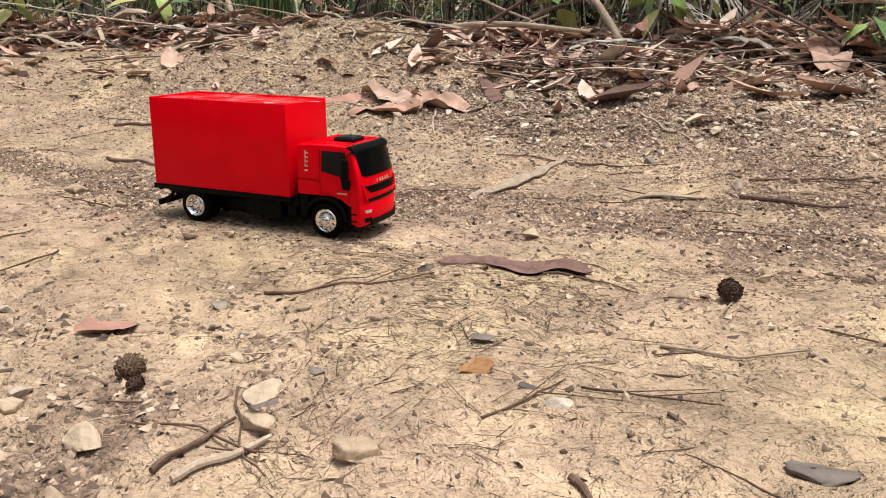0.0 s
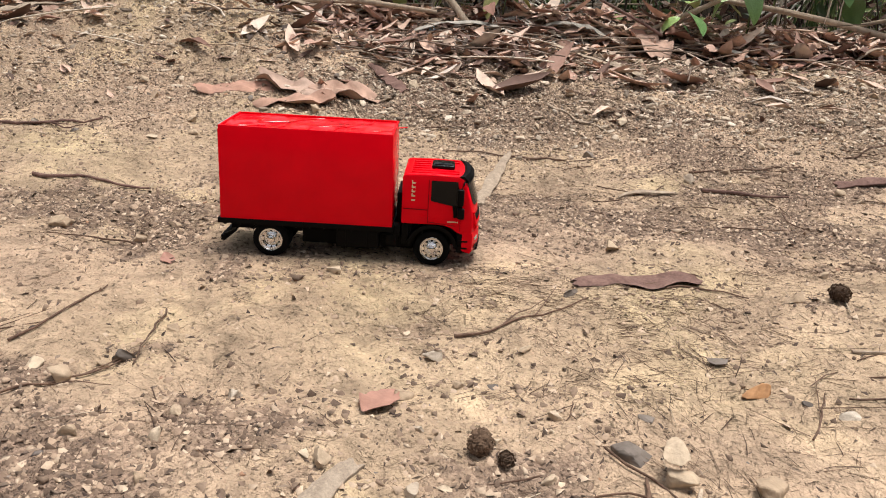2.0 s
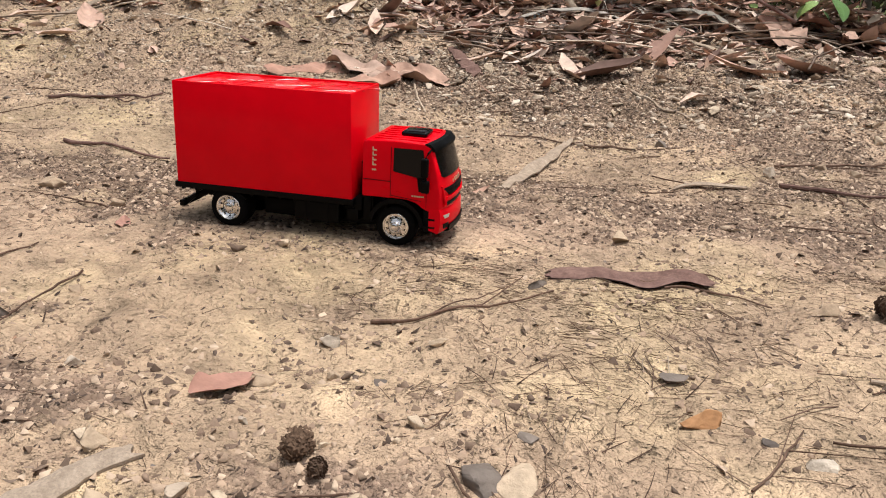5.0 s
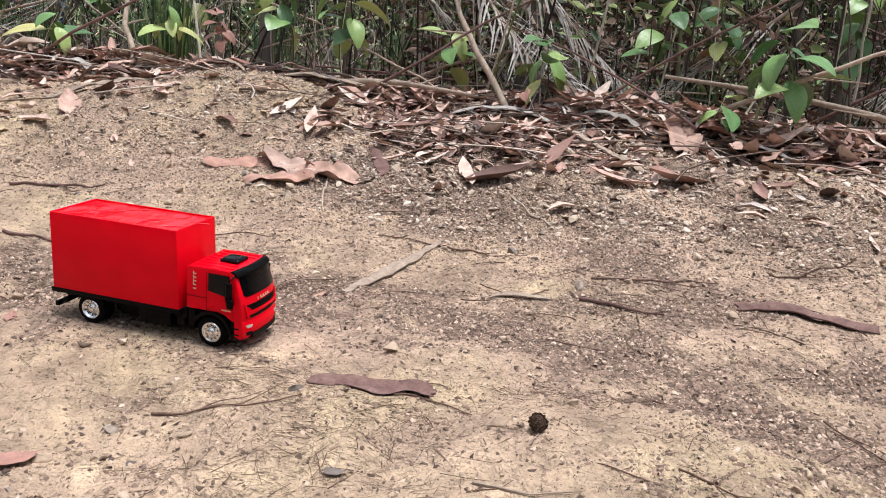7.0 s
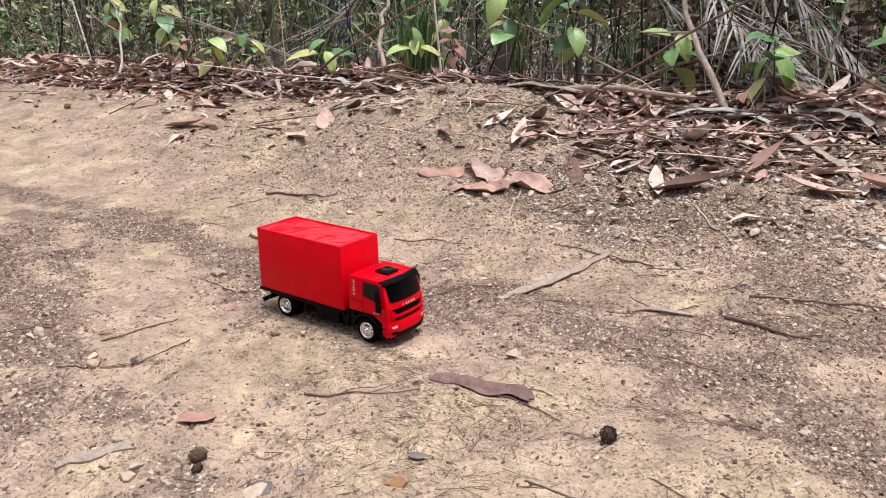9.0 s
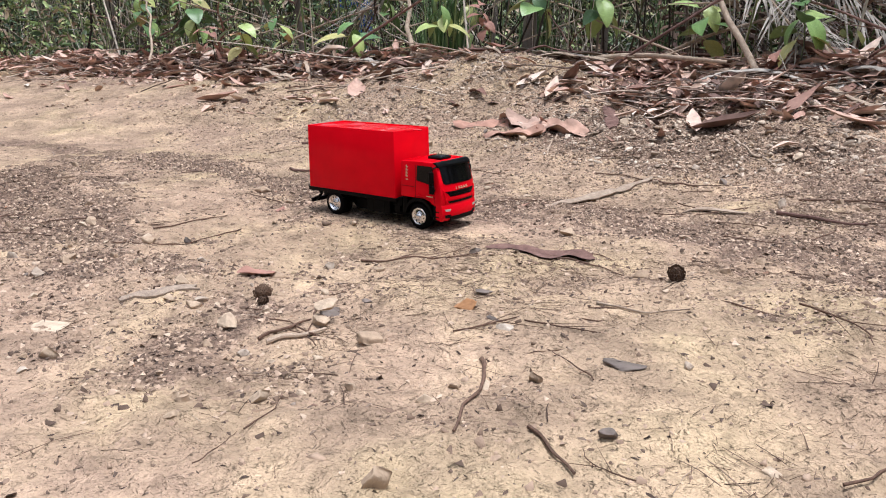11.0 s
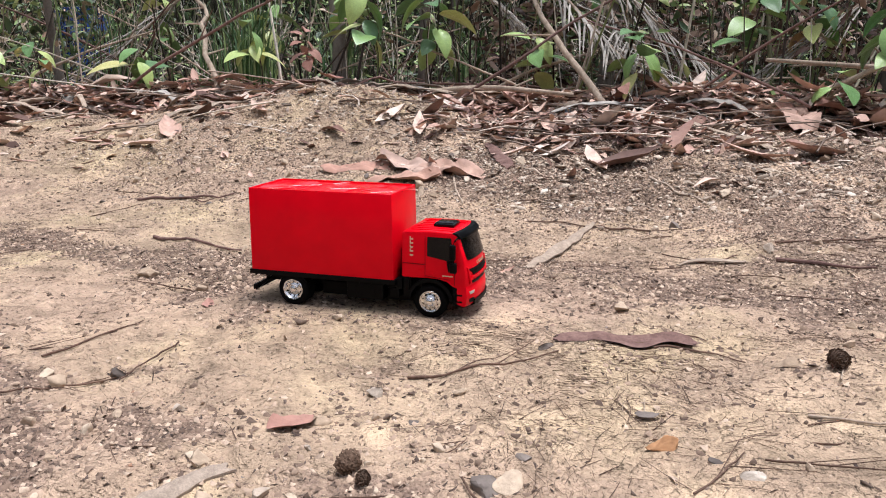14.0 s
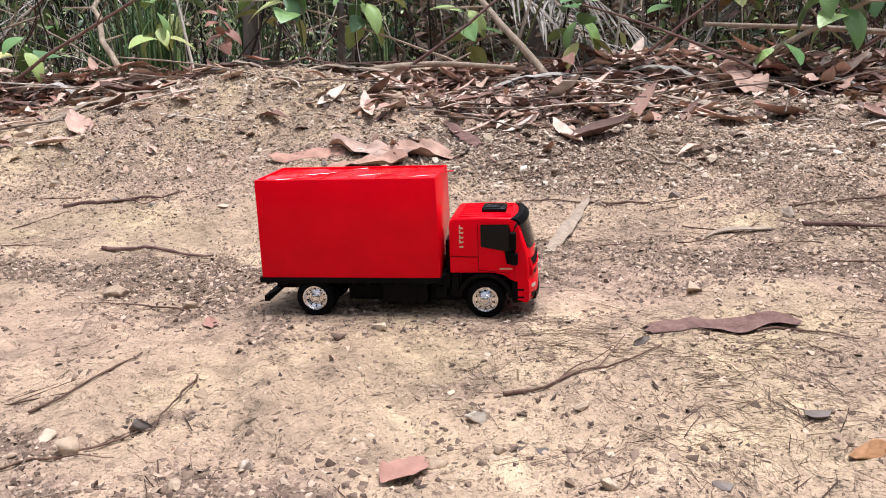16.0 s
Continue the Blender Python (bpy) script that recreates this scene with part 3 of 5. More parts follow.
rots[:, 0, 0], rots[:, 0, 1], rots[:, 1, 0], rots[:, 1, 1], rots[:, 2, 2] = np.cos(way), -np.sin(way), np.sin(way), np.cos(way), 1.0
r = np.minimum(0.008 + 0.009 * rng.gamma(1.3, 1.0, len(xy)), 0.055)
strew("needle_mats", [sprig(s, 3, 0.017) for s in range(70, 82)], ground_points(xy, 0.0), np.stack([r, r * 0.8, np.minimum(r, 0.035) * 0.7], 1), rots, DEBRIS, "dark needles and twig bits swept into curved mats", "debris")


def blade(seed, nl=7, curl=0.5, cup=0.25, wide=0.32, torn=0.16):
    """A dry leaf one unit long: a cupped and curled blade with a pointed end."""
    g = np.random.default_rng(seed)
    v, q = [], []
    bend, twist = g.uniform(-curl, curl * 1.6), g.uniform(-0.9, 0.9)
    x = z = 0.0
    for i in range(nl + 1):
        u = i / nl
        w = wide * math.sin(math.pi * min(0.03 + 0.94 * u ** 0.85, 0.97)) * (1 + torn * g.normal())
        a = bend * (u - 0.3) * 2.2
        if i:
            x += math.cos(a) / nl
            z += math.sin(a) / nl
        for k in (-1.0, -0.5, 0.0, 0.5, 1.0):
            c = cup * (1 + 0.5 * math.sin(5 * u + seed))
            yy, zz = k * w * 0.5 * (1 - 0.4 * abs(c) * abs(k)), c * w * k * k + 0.12 * torn * wide * g.normal() * abs(k)
            t = twist * (u - 0.5)
            v.append((x - 0.5, yy * math.cos(t) - zz * math.sin(t), z + yy * math.sin(t) + zz * math.cos(t)))
    for i in range(nl):
        for k in range(4):
            q.append((5 * i + k, 5 * i + k + 1, 5 * i + 6 + k, 5 * i + 5 + k))
    v = np.array(v)
    v[:, 2] -= v[:, 2].min()
    return v, np.array(q)


def fleck(seed):
    """A small leaf one unit long: eight faces folded along the midrib, with a drooping tip."""
    g = np.random.default_rng(seed)
    w, d, e = g.uniform(0.13, 0.24), g.uniform(-0.12, 0.12), g.uniform(-0.25, 0.1)
    v = [(-0.5, 0, 0), (-0.2, -w, 0.07), (-0.2, 0, d * 0.6), (-0.2, w, 0.07), (0.18, -w * 0.8, 0.05 + e * 0.3), (0.18, 0, d), (0.18, w * 0.8, 0.05 + e * 0.3), (0.5, 0, e)]
    return np.array(v), np.array([(0, 1, 2), (0, 2, 3), (1, 4, 5), (1, 5, 2), (2, 5, 6), (2, 6, 3), (4, 7, 5), (5, 7, 6)])


def litter_at(x, y):
    d = y - bank(x)
    pile = np.exp(-((x - 0.15) / 0.45) ** 2 - ((y - 1.85) / 0.28) ** 2)
    core = np.exp(-(np.where(d < 0.12, (d - 0.12) / 0.17, (d - 0.12) / 0.5)) ** 2)
    stray = 0.035 * ease((y - 0.9) / 0.8)
    hill = np.exp(-((x + 0.95) / 0.55) ** 2 - ((y - 1.92) / 0.42) ** 2)
    return np.clip((core + 0.8 * pile) * (1 - 0.95 * np.minimum(hill * 1.5, 1)) + stray, 0, 1)


xy = field(10500, -5.5, 4.5, 0.9, 4.2, litter_at)
r = rng.uniform(0.045, 0.16, len(xy)) * np.where(rng.random(len(xy)) < 0.18, 1.7, 1.0)
lift = rng.uniform(0.0, 0.08, len(xy)) * (1 + 0.8 * ease(0.5 + value_noise(xy[:, 0], 0 * xy[:, 0], 0.8, 81))) * litter_at(xy[:, 0], xy[:, 1]) ** 2
strew("leaf_litter", [blade(s, 4, curl=0.30, cup=0.22, wide=0.16 + 0.045 * (s % 6)) for s in range(18)], ground_points(xy, -lift), np.stack([r, r, r], 1), turns(len(r), 0.05 + 0.09 * ease(litter_at(xy[:, 0], xy[:, 1]) * 2.5)), LITTER, "brown and tan dry leaves heaped along the verge", "leaf litter", True)
xy = field(1500, -10.5, -5.2, 0.9, 4.2, litter_at)
r = rng.uniform(0.08, 0.24, len(xy))
strew("leaf_litter", [blade(s, 4, curl=0.30, cup=0.22, wide=0.24) for s in range(6)], ground_points(xy, -rng.uniform(0, 0.06, len(xy))), np.stack([r, r, r], 1), turns(len(r), 0.12), LITTER, "brown dry leaves along the farther verge", "leaf litter", True)
xy = field(850, -5.5, 4.5, 1.2, 3.6, litter_at)
r = rng.uniform(0.15, 0.5, len(xy))
strew("dead_sticks", [sprig(s) for s in range(40, 52)], ground_points(xy, -0.03), np.stack([r, r, np.minimum(r * 0.9, 0.4)], 1), turns(len(r), 0.12), STALK, "dead sticks tangled in the leaf litter", "sticks")
xy = field(9000, -4.5, 4.0, 1.0, 3.4, lambda x, y: np.clip(litter_at(x, y) * 1.2 + 0.02 * (y > 1.5), 0, 1))
r = rng.uniform(0.018, 0.075, len(xy))
lift = rng.uniform(0.0, 0.10, len(xy)) * litter_at(xy[:, 0], xy[:, 1])
strew("leaf_fragments", [fleck(s) for s in range(60, 70)], ground_points(xy, -lift - 0.004), np.stack([r, r, r], 1), turns(len(r), 0.5), SCRAPS, "broken bits of dead leaves among the litter", "leaf litter")


# ---- the toy box truck ----
def bow(x, y, z):
    """Rounds the cab's face in plan and draws its sides in towards the roof."""
    f = min(max((x - 0.150) / 0.045, 0), 1)
    t = min(max((z - 0.108) / 0.05, 0), 1)
    return (x - 0.011 * f * f * (abs(y) / 0.0645) ** 2.6, y * (1 - 0.045 * t), z)


FACE = [(0.158, 0.1945), (0.153, 0.1965), (0.108, 0.2095), (0.085, 0.2125), (0.055, 0.2125)]


def face_x(z):
    for (z1, x1), (z0, x0) in zip(FACE, FACE[1:]):
        if z >= z0:
            return x0 + (x1 - x0) * (z - z0) / (z1 - z0)
    return FACE[-1][1]


def face_patch(bm, outline, off, deep=0.002, cols=12):
    """A panel on the cab's front: outline(v) gives (z, left y, right y) for v in 0..1."""
    rows = []
    for i in range(7):
        z, ya, yb = outline(i / 6)
        row = []
        for k in range(cols + 1):
            y = ya + (yb - ya) * k / cols
            x, yy, zz = bow(face_x(z), y, z)
            row.append((x, yy, zz))
        rows.append(row)
    front = [[bm.verts.new((x + off, y, z)) for x, y, z in r] for r in rows]
    back = [[bm.verts.new((x + off - deep, y, z)) for x, y, z in r] for r in rows]
    n, m = len(rows), cols + 1
    for i in range(n - 1):
        for k in range(m - 1):
            bm.faces.new((front[i][k], front[i][k + 1], front[i + 1][k + 1], front[i + 1][k]))
            bm.faces.new((back[i][k], back[i + 1][k], back[i + 1][k + 1], back[i][k + 1]))
    for k in range(m - 1):
        for i in (0, n - 1):
            bm.faces.new((front[i][k], front[i][k + 1], back[i][k + 1], back[i][k]))
    for i in range(n - 1):
        for k in (0, m - 1):
            bm.faces.new((front[i][k], front[i + 1][k], back[i + 1][k], back[i][k]))


def span(*rows):
    """An outline for face_patch through rows of (z, left y, right y)."""
    def at(v):
        s = v * (len(rows) - 1)
        i = min(int(s), len(rows) - 2)
        return tuple(a + (b - a) * (s - i) for a, b in zip(rows[i], rows[i + 1]))
    return at


def side_plate(bm, outline, side, off, deep=0.002):
    """A panel on the cab's side: outline of (x, z)."""
    a = [bm.verts.new(bow(x, side * 0.0645, z)) for x, z in outline]
    b = [bm.verts.new(bow(x, side * 0.0645, z)) for x, z in outline]
    for v in a:
        v.co.y += side * off
    for v in b:
        v.co.y += side * (off - deep)
    n = len(outline)
    bm.faces.new(a), bm.faces.new(b)
    for i in range(n):
        bm.faces.new((a[i], a[(i + 1) % n], b[(i + 1) % n], b[i]))


def tyre_mesh(width):
    bm = bmesh.new()
    h = width / 2
    prof = [(0.0195, -h), (0.0225, -h - 0.0006), (0.0275, -h), (0.0300, -h + 0.002), (0.0310, -h + 0.004)]
    n = max(2, int(width / 0.006))
    for i in range(n):
        a = -h + 0.004 + (width - 0.008) * (i + 0.35) / n
        prof += [(0.0310, a), (0.0298, a + 0.0004), (0.0298, a + 0.0012), (0.0310, a + 0.0016)]
    prof += [(0.0310, h - 0.004), (0.0300, h - 0.002), (0.0275, h), (0.0225, h + 0.0006), (0.0195, h)]
    lathe(bm, prof, 48, 0, True)
    return finish(bm, "tyre", RUBBER, 40)


def rim_mesh(deep):
    """A pressed wheel: lip, ring of ten openings and a bolted hub; the outer side faces -y."""
    bm = bmesh.new()
    lathe(bm, [(0.0200, 0.003), (0.0203, -0.0006), (0.0196, -0.0016), (0.0182, -0.0012), (0.0172, 0.0004), (0.0155, 0.0010 + deep * 0.4)], 48)
    for k in range(10):
        a = 2 * math.pi * k / 10
        pts = []
        for rr, ww, yy in ((0.0158, 0.0036, 0.0010 + deep * 0.4), (0.0138, 0.0027, 0.0006 + deep * 0.7), (0.0118, 0.0038, 0.0002 + deep)):
            for s in (-1, 1):
                pts.append(bm.verts.new((rr * math.cos(a) - s * ww * math.sin(a), yy, rr * math.sin(a) + s * ww * math.cos(a))))
        bm.faces.new((pts[0], pts[1], pts[3], pts[2]))
        bm.faces.new((pts[2], pts[3], pts[5], pts[4]))
        box(bm, 0.0090 * math.cos(a + 0.314) - 0.0007, 0.0090 * math.cos(a + 0.314) + 0.0007, -0.0012 + deep, 0.001 + deep, 0.0090 * math.sin(a + 0.314) - 0.0007, 0.0090 * math.sin(a + 0.314) + 0.0007, 0.0003, 1)
    hub = lathe(bm, [(0.0122, deep + 0.0010), (0.0104, deep + 0.0002), (0.0082, deep - 0.0004), (0.0066, deep - 0.0022), (0.0058, deep - 0.0048), (0.0040, deep - 0.0058), (0.0014, deep - 0.0062)], 32)
    bm.faces.new(hub[-1])
    return finish(bm, "rim", SILVER, 35)


# black disc put behind the rim's openings so that they read dark
def backing_mesh():
    bm = bmesh.new()
    r = lathe(bm, [(0.0199, 0.0), (0.0199, 0.008), (0.004, 0.008)], 32)
    lathe(bm, [(0.0199, 0.0055), (0.002, 0.0055)], 32)
    return finish(bm, "brake_drum", BLACK, 35)


def build_truck():
    truck = thing("toy_box_truck", "red plastic toy box truck with chrome wheels, standing on clay", "toy truck", pose(0, 0, -0.0008))

    # cargo box: drafted walls and a top sunk inside a raised rim
    bm = bmesh.new()
    x0, x1, y1, z0, z1 = -0.2185, 0.0665, 0.0662, 0.0655, 0.2215
    lo = [(x0 - 0.0008, -y1), (x1 + 0.0015, -y1), (x1 + 0.0015, y1), (x0 - 0.0008, y1)]
    hi = [(x0 + 0.0006, -y1 + 0.0006), (x1 - 0.0008, -y1 + 0.0006), (x1 - 0.0008, y1 - 0.0006), (x0 + 0.0006, y1 - 0.0006)]
    ins = [(x0 + 0.0044, -y1 + 0.0040), (x1 - 0.0046, -y1 + 0.0040), (x1 - 0.0046, y1 - 0.0040), (x0 + 0.0044, y1 - 0.0040)]
    rings = [[bm.verts.new((x, y, z)) for x, y in ring] for ring, z in ((lo, z0), (hi, z1), (ins, z1), (ins, z1 - 0.0042))]
    for a, b in zip(rings, rings[1:]):
        for i in range(4):
            bm.faces.new((a[i], a[(i + 1) % 4], b[(i + 1) % 4], b[i]))
    bm.faces.new(rings[0]), bm.faces.new(rings[-1])
    edges = [e for e in bm.edges if all(v in rings[0] + rings[1] + rings[2] for v in e.verts)]
    bmesh.ops.bevel(bm, geom=edges, offset=0.0009, segments=2, profile=0.6, affect="EDGES")
    cargo = part("cargo_box", bm, RED, truck, "glossy red plastic box with a sunken top", 40)
    bm = bmesh.new()
    tops = [[bm.verts.new((x, y, z1 - 0.0032 + 0.0015 * float(value_noise(x, y, 0.022, 3) + 0.6 * value_noise(x, y * 0.6 + x, 0.009, 9)) * (0.6 + 0.9 * (x < -0.13)))) for x in np.linspace(x0 + 0.0046, x1 - 0.0048, 90)] for y in np.linspace(-y1 + 0.0042, y1 - 0.0042, 42)]
    for ra, rb in zip(tops, tops[1:]):
        for i in range(89):
            bm.faces.new((ra[i], ra[i + 1], rb[i + 1], rb[i]))
    part("top_skin", bm, RED_TRAY, cargo, "wrinkled glossy red skin on the sunken top", 80)
    bm = bmesh.new()
    for k in range(5):
        xa = x0 + 0.03 + k * 0.052
        pts = [(xa + 0.020 * u + 0.012 * math.sin(2.4 * u + k), -0.050 + 0.02 * u * (1 + k % 2), z1 - 0.0026) for u in np.linspace(0, 3.4, 9)]
        tube(bm, [(p[0], max(min(p[1], 0.056), -0.056), p[2]) for p in pts], 0.0011, 6)
    box(bm, -0.085, -0.060, 0.020, 0.044, z1 - 0.0046, z1 - 0.0028, 0.0006)
    box(bm, -0.010, 0.022, -0.010, 0.028, z1 - 0.0046, z1 - 0.0030, 0.0006)
    box(bm, -0.170, -0.150, -0.030, 0.010, z1 - 0.0046, z1 - 0.0030, 0.0006)
    part("moulded_ribs", bm, RED_TRAY, cargo, "raised moulding marks on the sunken top")
    bm = bmesh.new()
    box(bm, x0 - 0.0012, x0 + 0.0012, -0.060, 0.060, z1 - 0.0022, z1 + 0.0006, 0.0005)
    part("rear_rim", bm, LAMP, cargo, "pale worn plastic strip along the rear edge")
    for s in (-1, 1):
        bm = bmesh.new()
        box(bm, x0 - 0.0022, x0 - 0.0006, s * 0.031 - 0.029, s * 0.031 + 0.029, 0.074, 0.214, 0.0012)
        part("rear_door", bm, RED, cargo, "flat red rear door")

    # platform and chassis
    bm = bmesh.new()
    box(bm, -0.2240, 0.0700, -0.0672, 0.0672, 0.0565, 0.0658, 0.0012)
    part("platform", bm, BLACK, truck, "black plastic load platform")
    for k in range(12):
        bm = bmesh.new()
        xa = -0.215 + k * 0.0235
        box(bm, xa, xa + 0.004, -0.0640, 0.0640, 0.0535, 0.0568)
        part("cross_member", bm, BLACK, truck)
    for s in (-1, 1):
        bm = bmesh.new()
        box(bm, -0.212, 0.175, s * 0.022 - 0.004, s * 0.022 + 0.004, 0.036, 0.058, 0.001)
        part("chassis_rail", bm, BLACK, truck)
    # low black block added to keep light from under the truck
    bm = bmesh.new()
    box(bm, -0.088, 0.104, -0.036, 0.036, 0.0200, 0.0455, 0.003)
    part("shade_block", bm, BLACK, truck, "black block added between the axles to deepen the shade beneath")
    for x in (-0.136, 0.136):
        bm = bmesh.new()
        tube(bm, [(x, -0.056, 0.031), (x, 0.056, 0.031)], 0.0055, 12)
        box(bm, x - 0.012, x + 0.012, -0.012, 0.012, 0.022, 0.042, 0.004)
        part("axle", bm, BLACK, truck)
    bm = bmesh.new()
    tube(bm, [(-0.124, 0, 0.031), (0.05, 0, 0.040)], 0.0035, 8)
    part("drive_shaft", bm, BLACK, truck)
    for s in (-1, 1):
        bm = bmesh.new()
        ya, yb = sorted((s * 0.0625, s * 0.030))
        box(bm, -0.026, 0.046, ya, yb, 0.0245, 0.0560, 0.0030, 3)
        for k in (0.25, 0.75):
            xa = -0.026 + 0.072 * k
            yc = sorted((s * 0.0632, s * 0.029))
            box(bm, xa - 0.002, xa + 0.002, yc[0], yc[1], 0.0238, 0.0567, 0.001)
        part("fuel_tank", bm, BLACK, truck, "black box-shaped side tank")
        bm = bmesh.new()
        yc = sorted((s * 0.0600, s * 0.034))
        box(bm, 0.058, 0.076, yc[0], yc[1], 0.0320, 0.0500, 0.002)
        tube(bm, [(0.052, s * 0.055, 0.050), (0.066, s * 0.058, 0.053), (0.080, s * 0.057, 0.060)], 0.0028, 8)
        box(bm, 0.070, 0.0815, yc[0], yc[1], 0.048, 0.068, 0.002)
        part("air_filter", bm, BLACK, truck)
        # rear guard: a slanting bracket with a flat step
        bm = bmesh.new()
        yc = sorted((s * 0.058, s * 0.050))
        prism(bm, [(-0.192, 0.058), (-0.180, 0.058), (-0.188, 0.050), (-0.205, 0.040), (-0.219, 0.0335), (-0.219, 0.0250), (-0.212, 0.0260), (-0.196, 0.040)], yc)
        part("guard_bracket", bm, BLACK, truck)
        bm = bmesh.new()
        arc = [(-0.136 + 0.0375 * math.cos(radians(a)), 0.031 + 0.0290 * math.sin(radians(a))) for a in range(35, 150, 12)]
        arc += [(-0.136 + 0.0355 * math.cos(radians(a)), 0.031 + 0.0270 * math.sin(radians(a))) for a in range(143, 30, -12)]
        prism(bm, arc, sorted((s * 0.064, s * 0.030)))
        part("rear_mudguard", bm, BLACK, truck)
    bm = bmesh.new()
    box(bm, -0.2205, -0.2125, -0.0640, 0.0640, 0.0245, 0.0345, 0.0015)
    part("rear_guard_bar", bm, BLACK, truck)
    for s in (-1, 1):
        bm = bmesh.new()
        box(bm, -0.2255, -0.2230, s * 0.050 - 0.009, s * 0.050 + 0.009, 0.0575, 0.0645, 0.0008)
        part("tail_lamp", bm, RED, truck, "small red tail lamp")

    # wheels
    tyres = {"front": tyre_mesh(0.018), "rear": tyre_mesh(0.036)}
    rims = {"front": rim_mesh(-0.0005), "rear": rim_mesh(0.0042)}
    drum = backing_mesh()
    for axle, x, w in (("front", 0.136, 0.018), ("rear", -0.136, 0.036)):
        for s in (-1, 1):
            wheel = thing("wheel", "", "")
            wheel.parent = truck
            wheel.matrix_basis = pose(x, s * (0.0638 - w / 2), 0.0310, 0, 0, 0 if s < 0 else 180)
            put("tyre", tyres[axle], pose(0, 0, 0), parent=wheel)
            tagged(put("rim", rims[axle], pose(0, -w / 2 + 0.0004, 0), parent=wheel), "chrome rim with ten openings")
            put("brake_drum", drum, pose(0, -w / 2 + 0.003, 0), parent=wheel)

    # cab
    stops = list(np.linspace(-0.0645, 0.0645, 13))
    outline = [(0.083, 0.0735), (0.083, 0.150), (0.0845, 0.1550), (0.089, 0.1578), (0.135, 0.1592), (0.183, 0.1580), (0.1965, 0.1530), (0.2095, 0.108), (0.2125, 0.085), (0.2125, 0.058), (0.192, 0.0595), (0.180, 0.0630), (0.168, 0.0695), (0.152, 0.0735)]
    bm = bmesh.new()
    prism(bm, outline, stops, bow)
    bmesh.ops.recalc_face_normals(bm, faces=bm.faces)
    rim = [e for e in bm.edges if len(e.link_faces) == 2 and e.calc_face_angle(0) > radians(50)]
    bmesh.ops.bevel(bm, geom=rim, offset=0.0026, segments=3, profile=0.55, affect="EDGES")
    cab = part("cab", bm, RED, truck, "glossy red plastic truck cab", 42)
    for k in range(7):
        bm = bmesh.new()
        y = -0.048 + k * 0.016
        box(bm, 0.097, 0.127 if abs(y) < 0.03 else 0.176, y - 0.0022, y + 0.0022, 0.1560, 0.1602, 0.0009)
        part("roof_rib", bm, RED, cab)
    bm = bmesh.new()
    box(bm, 0.129, 0.168, -0.0205, 0.0205, 0.1585, 0.1655, 0.0030, 3)
    box(bm, 0.133, 0.164, -0.0165, 0.0165, 0.1650, 0.1668, 0.0012)
    part("roof_hatch", bm, GLASS, cab, "raised black roof hatch")
    bm = bmesh.new()
    prism(bm, [(0.185, 0.1570), (0.188, 0.1608), (0.195, 0.1602), (0.2015, 0.1540), (0.2020, 0.1502), (0.1990, 0.1502), (0.1960, 0.1545)], list(np.linspace(-0.0615, 0.0615, 13)), lambda x, y, z: (x - 0.012 * (abs(y) / 0.0645) ** 2.6, y, z - 0.003 * (abs(y) / 0.0645) ** 4))
    part("sun_visor", bm, BLACK, cab, "black sun visor over the windscreen")
    bm = bmesh.new()
    face_patch(bm, span((0.1095, -0.0500, 0.0500), (0.1120, -0.0555, 0.0555), (0.130, -0.0572, 0.0572), (0.1505, -0.0585, 0.0585)), 0.0010)
    part("windscreen", bm, GLASS, cab, "black tinted windscreen")
    for s in (-1, 1):
        bm = bmesh.new()
        side_plate(bm, [(0.1310, 0.1490), (0.1790, 0.1490), (0.1895, 0.1100), (0.1690, 0.1085), (0.1310, 0.1150)], s, 0.0010)
        part("side_window", bm, GLASS, cab, "black tinted side window")
        bm = bmesh.new()
        side_plate(bm, [(0.1690, 0.1085), (0.1895, 0.1100), (0.1905, 0.0895), (0.1730, 0.0880)], s, 0.0014)
        part("window_corner", bm, BLACK, cab)
        # mirror with its two housings and arms
        mirror = new("mirror")
        mirror.parent = cab
        bm = bmesh.new()
        ya, yb = sorted((s * 0.0690, s * 0.0770))
        box(bm, 0.1745, 0.1855, ya, yb, 0.1120, 0.1395, 0.0028, 3)
        part("mirror_housing", bm, BLACK, mirror)
        bm = bmesh.new()
        box(bm, 0.1755, 0.1875, ya, yb, 0.0890, 0.1075, 0.0028, 3)
        part("mirror_housing", bm, BLACK, mirror)
        bm = bmesh.new()
        tube(bm, [(0.186, s * 0.0600, 0.1500), (0.184, s * 0.0690, 0.1470), (0.181, s * 0.0730, 0.1390)], 0.0016, 8)
        part("mirror_arm", bm, BLACK, mirror)
        bm = bmesh.new()
        tube(bm, [(0.182, s * 0.0730, 0.1130), (0.182, s * 0.0735, 0.1060)], 0.0016, 8)
        part("mirror_arm", bm, BLACK, mirror)
        bm = bmesh.new()
        tube(bm, [(0.184, s * 0.0640, 0.0960), (0.183, s * 0.0700, 0.0970)], 0.0016, 8)
        part("mirror_arm", bm, BLACK, mirror)
        # wheel arch, step and door details
        bm = bmesh.new()
        arc = [(0.136 + 0.0432 * math.cos(radians(a)), 0.0310 + 0.0425 * math.sin(radians(a))) for a in range(6, 176, 10)]
        arc += [(0.136 + 0.0370 * math.cos(radians(a)), 0.0310 + 0.0360 * math.sin(radians(a))) for a in range(175, 4, -10)]
        prism(bm, arc, sorted((s * 0.0664, s * 0.0440)))
        part("front_mudguard", bm, BLACK, cab, "black arched mudguard")
        bm = bmesh.new()
        ya, yb = sorted((s * 0.0635, s * 0.035))
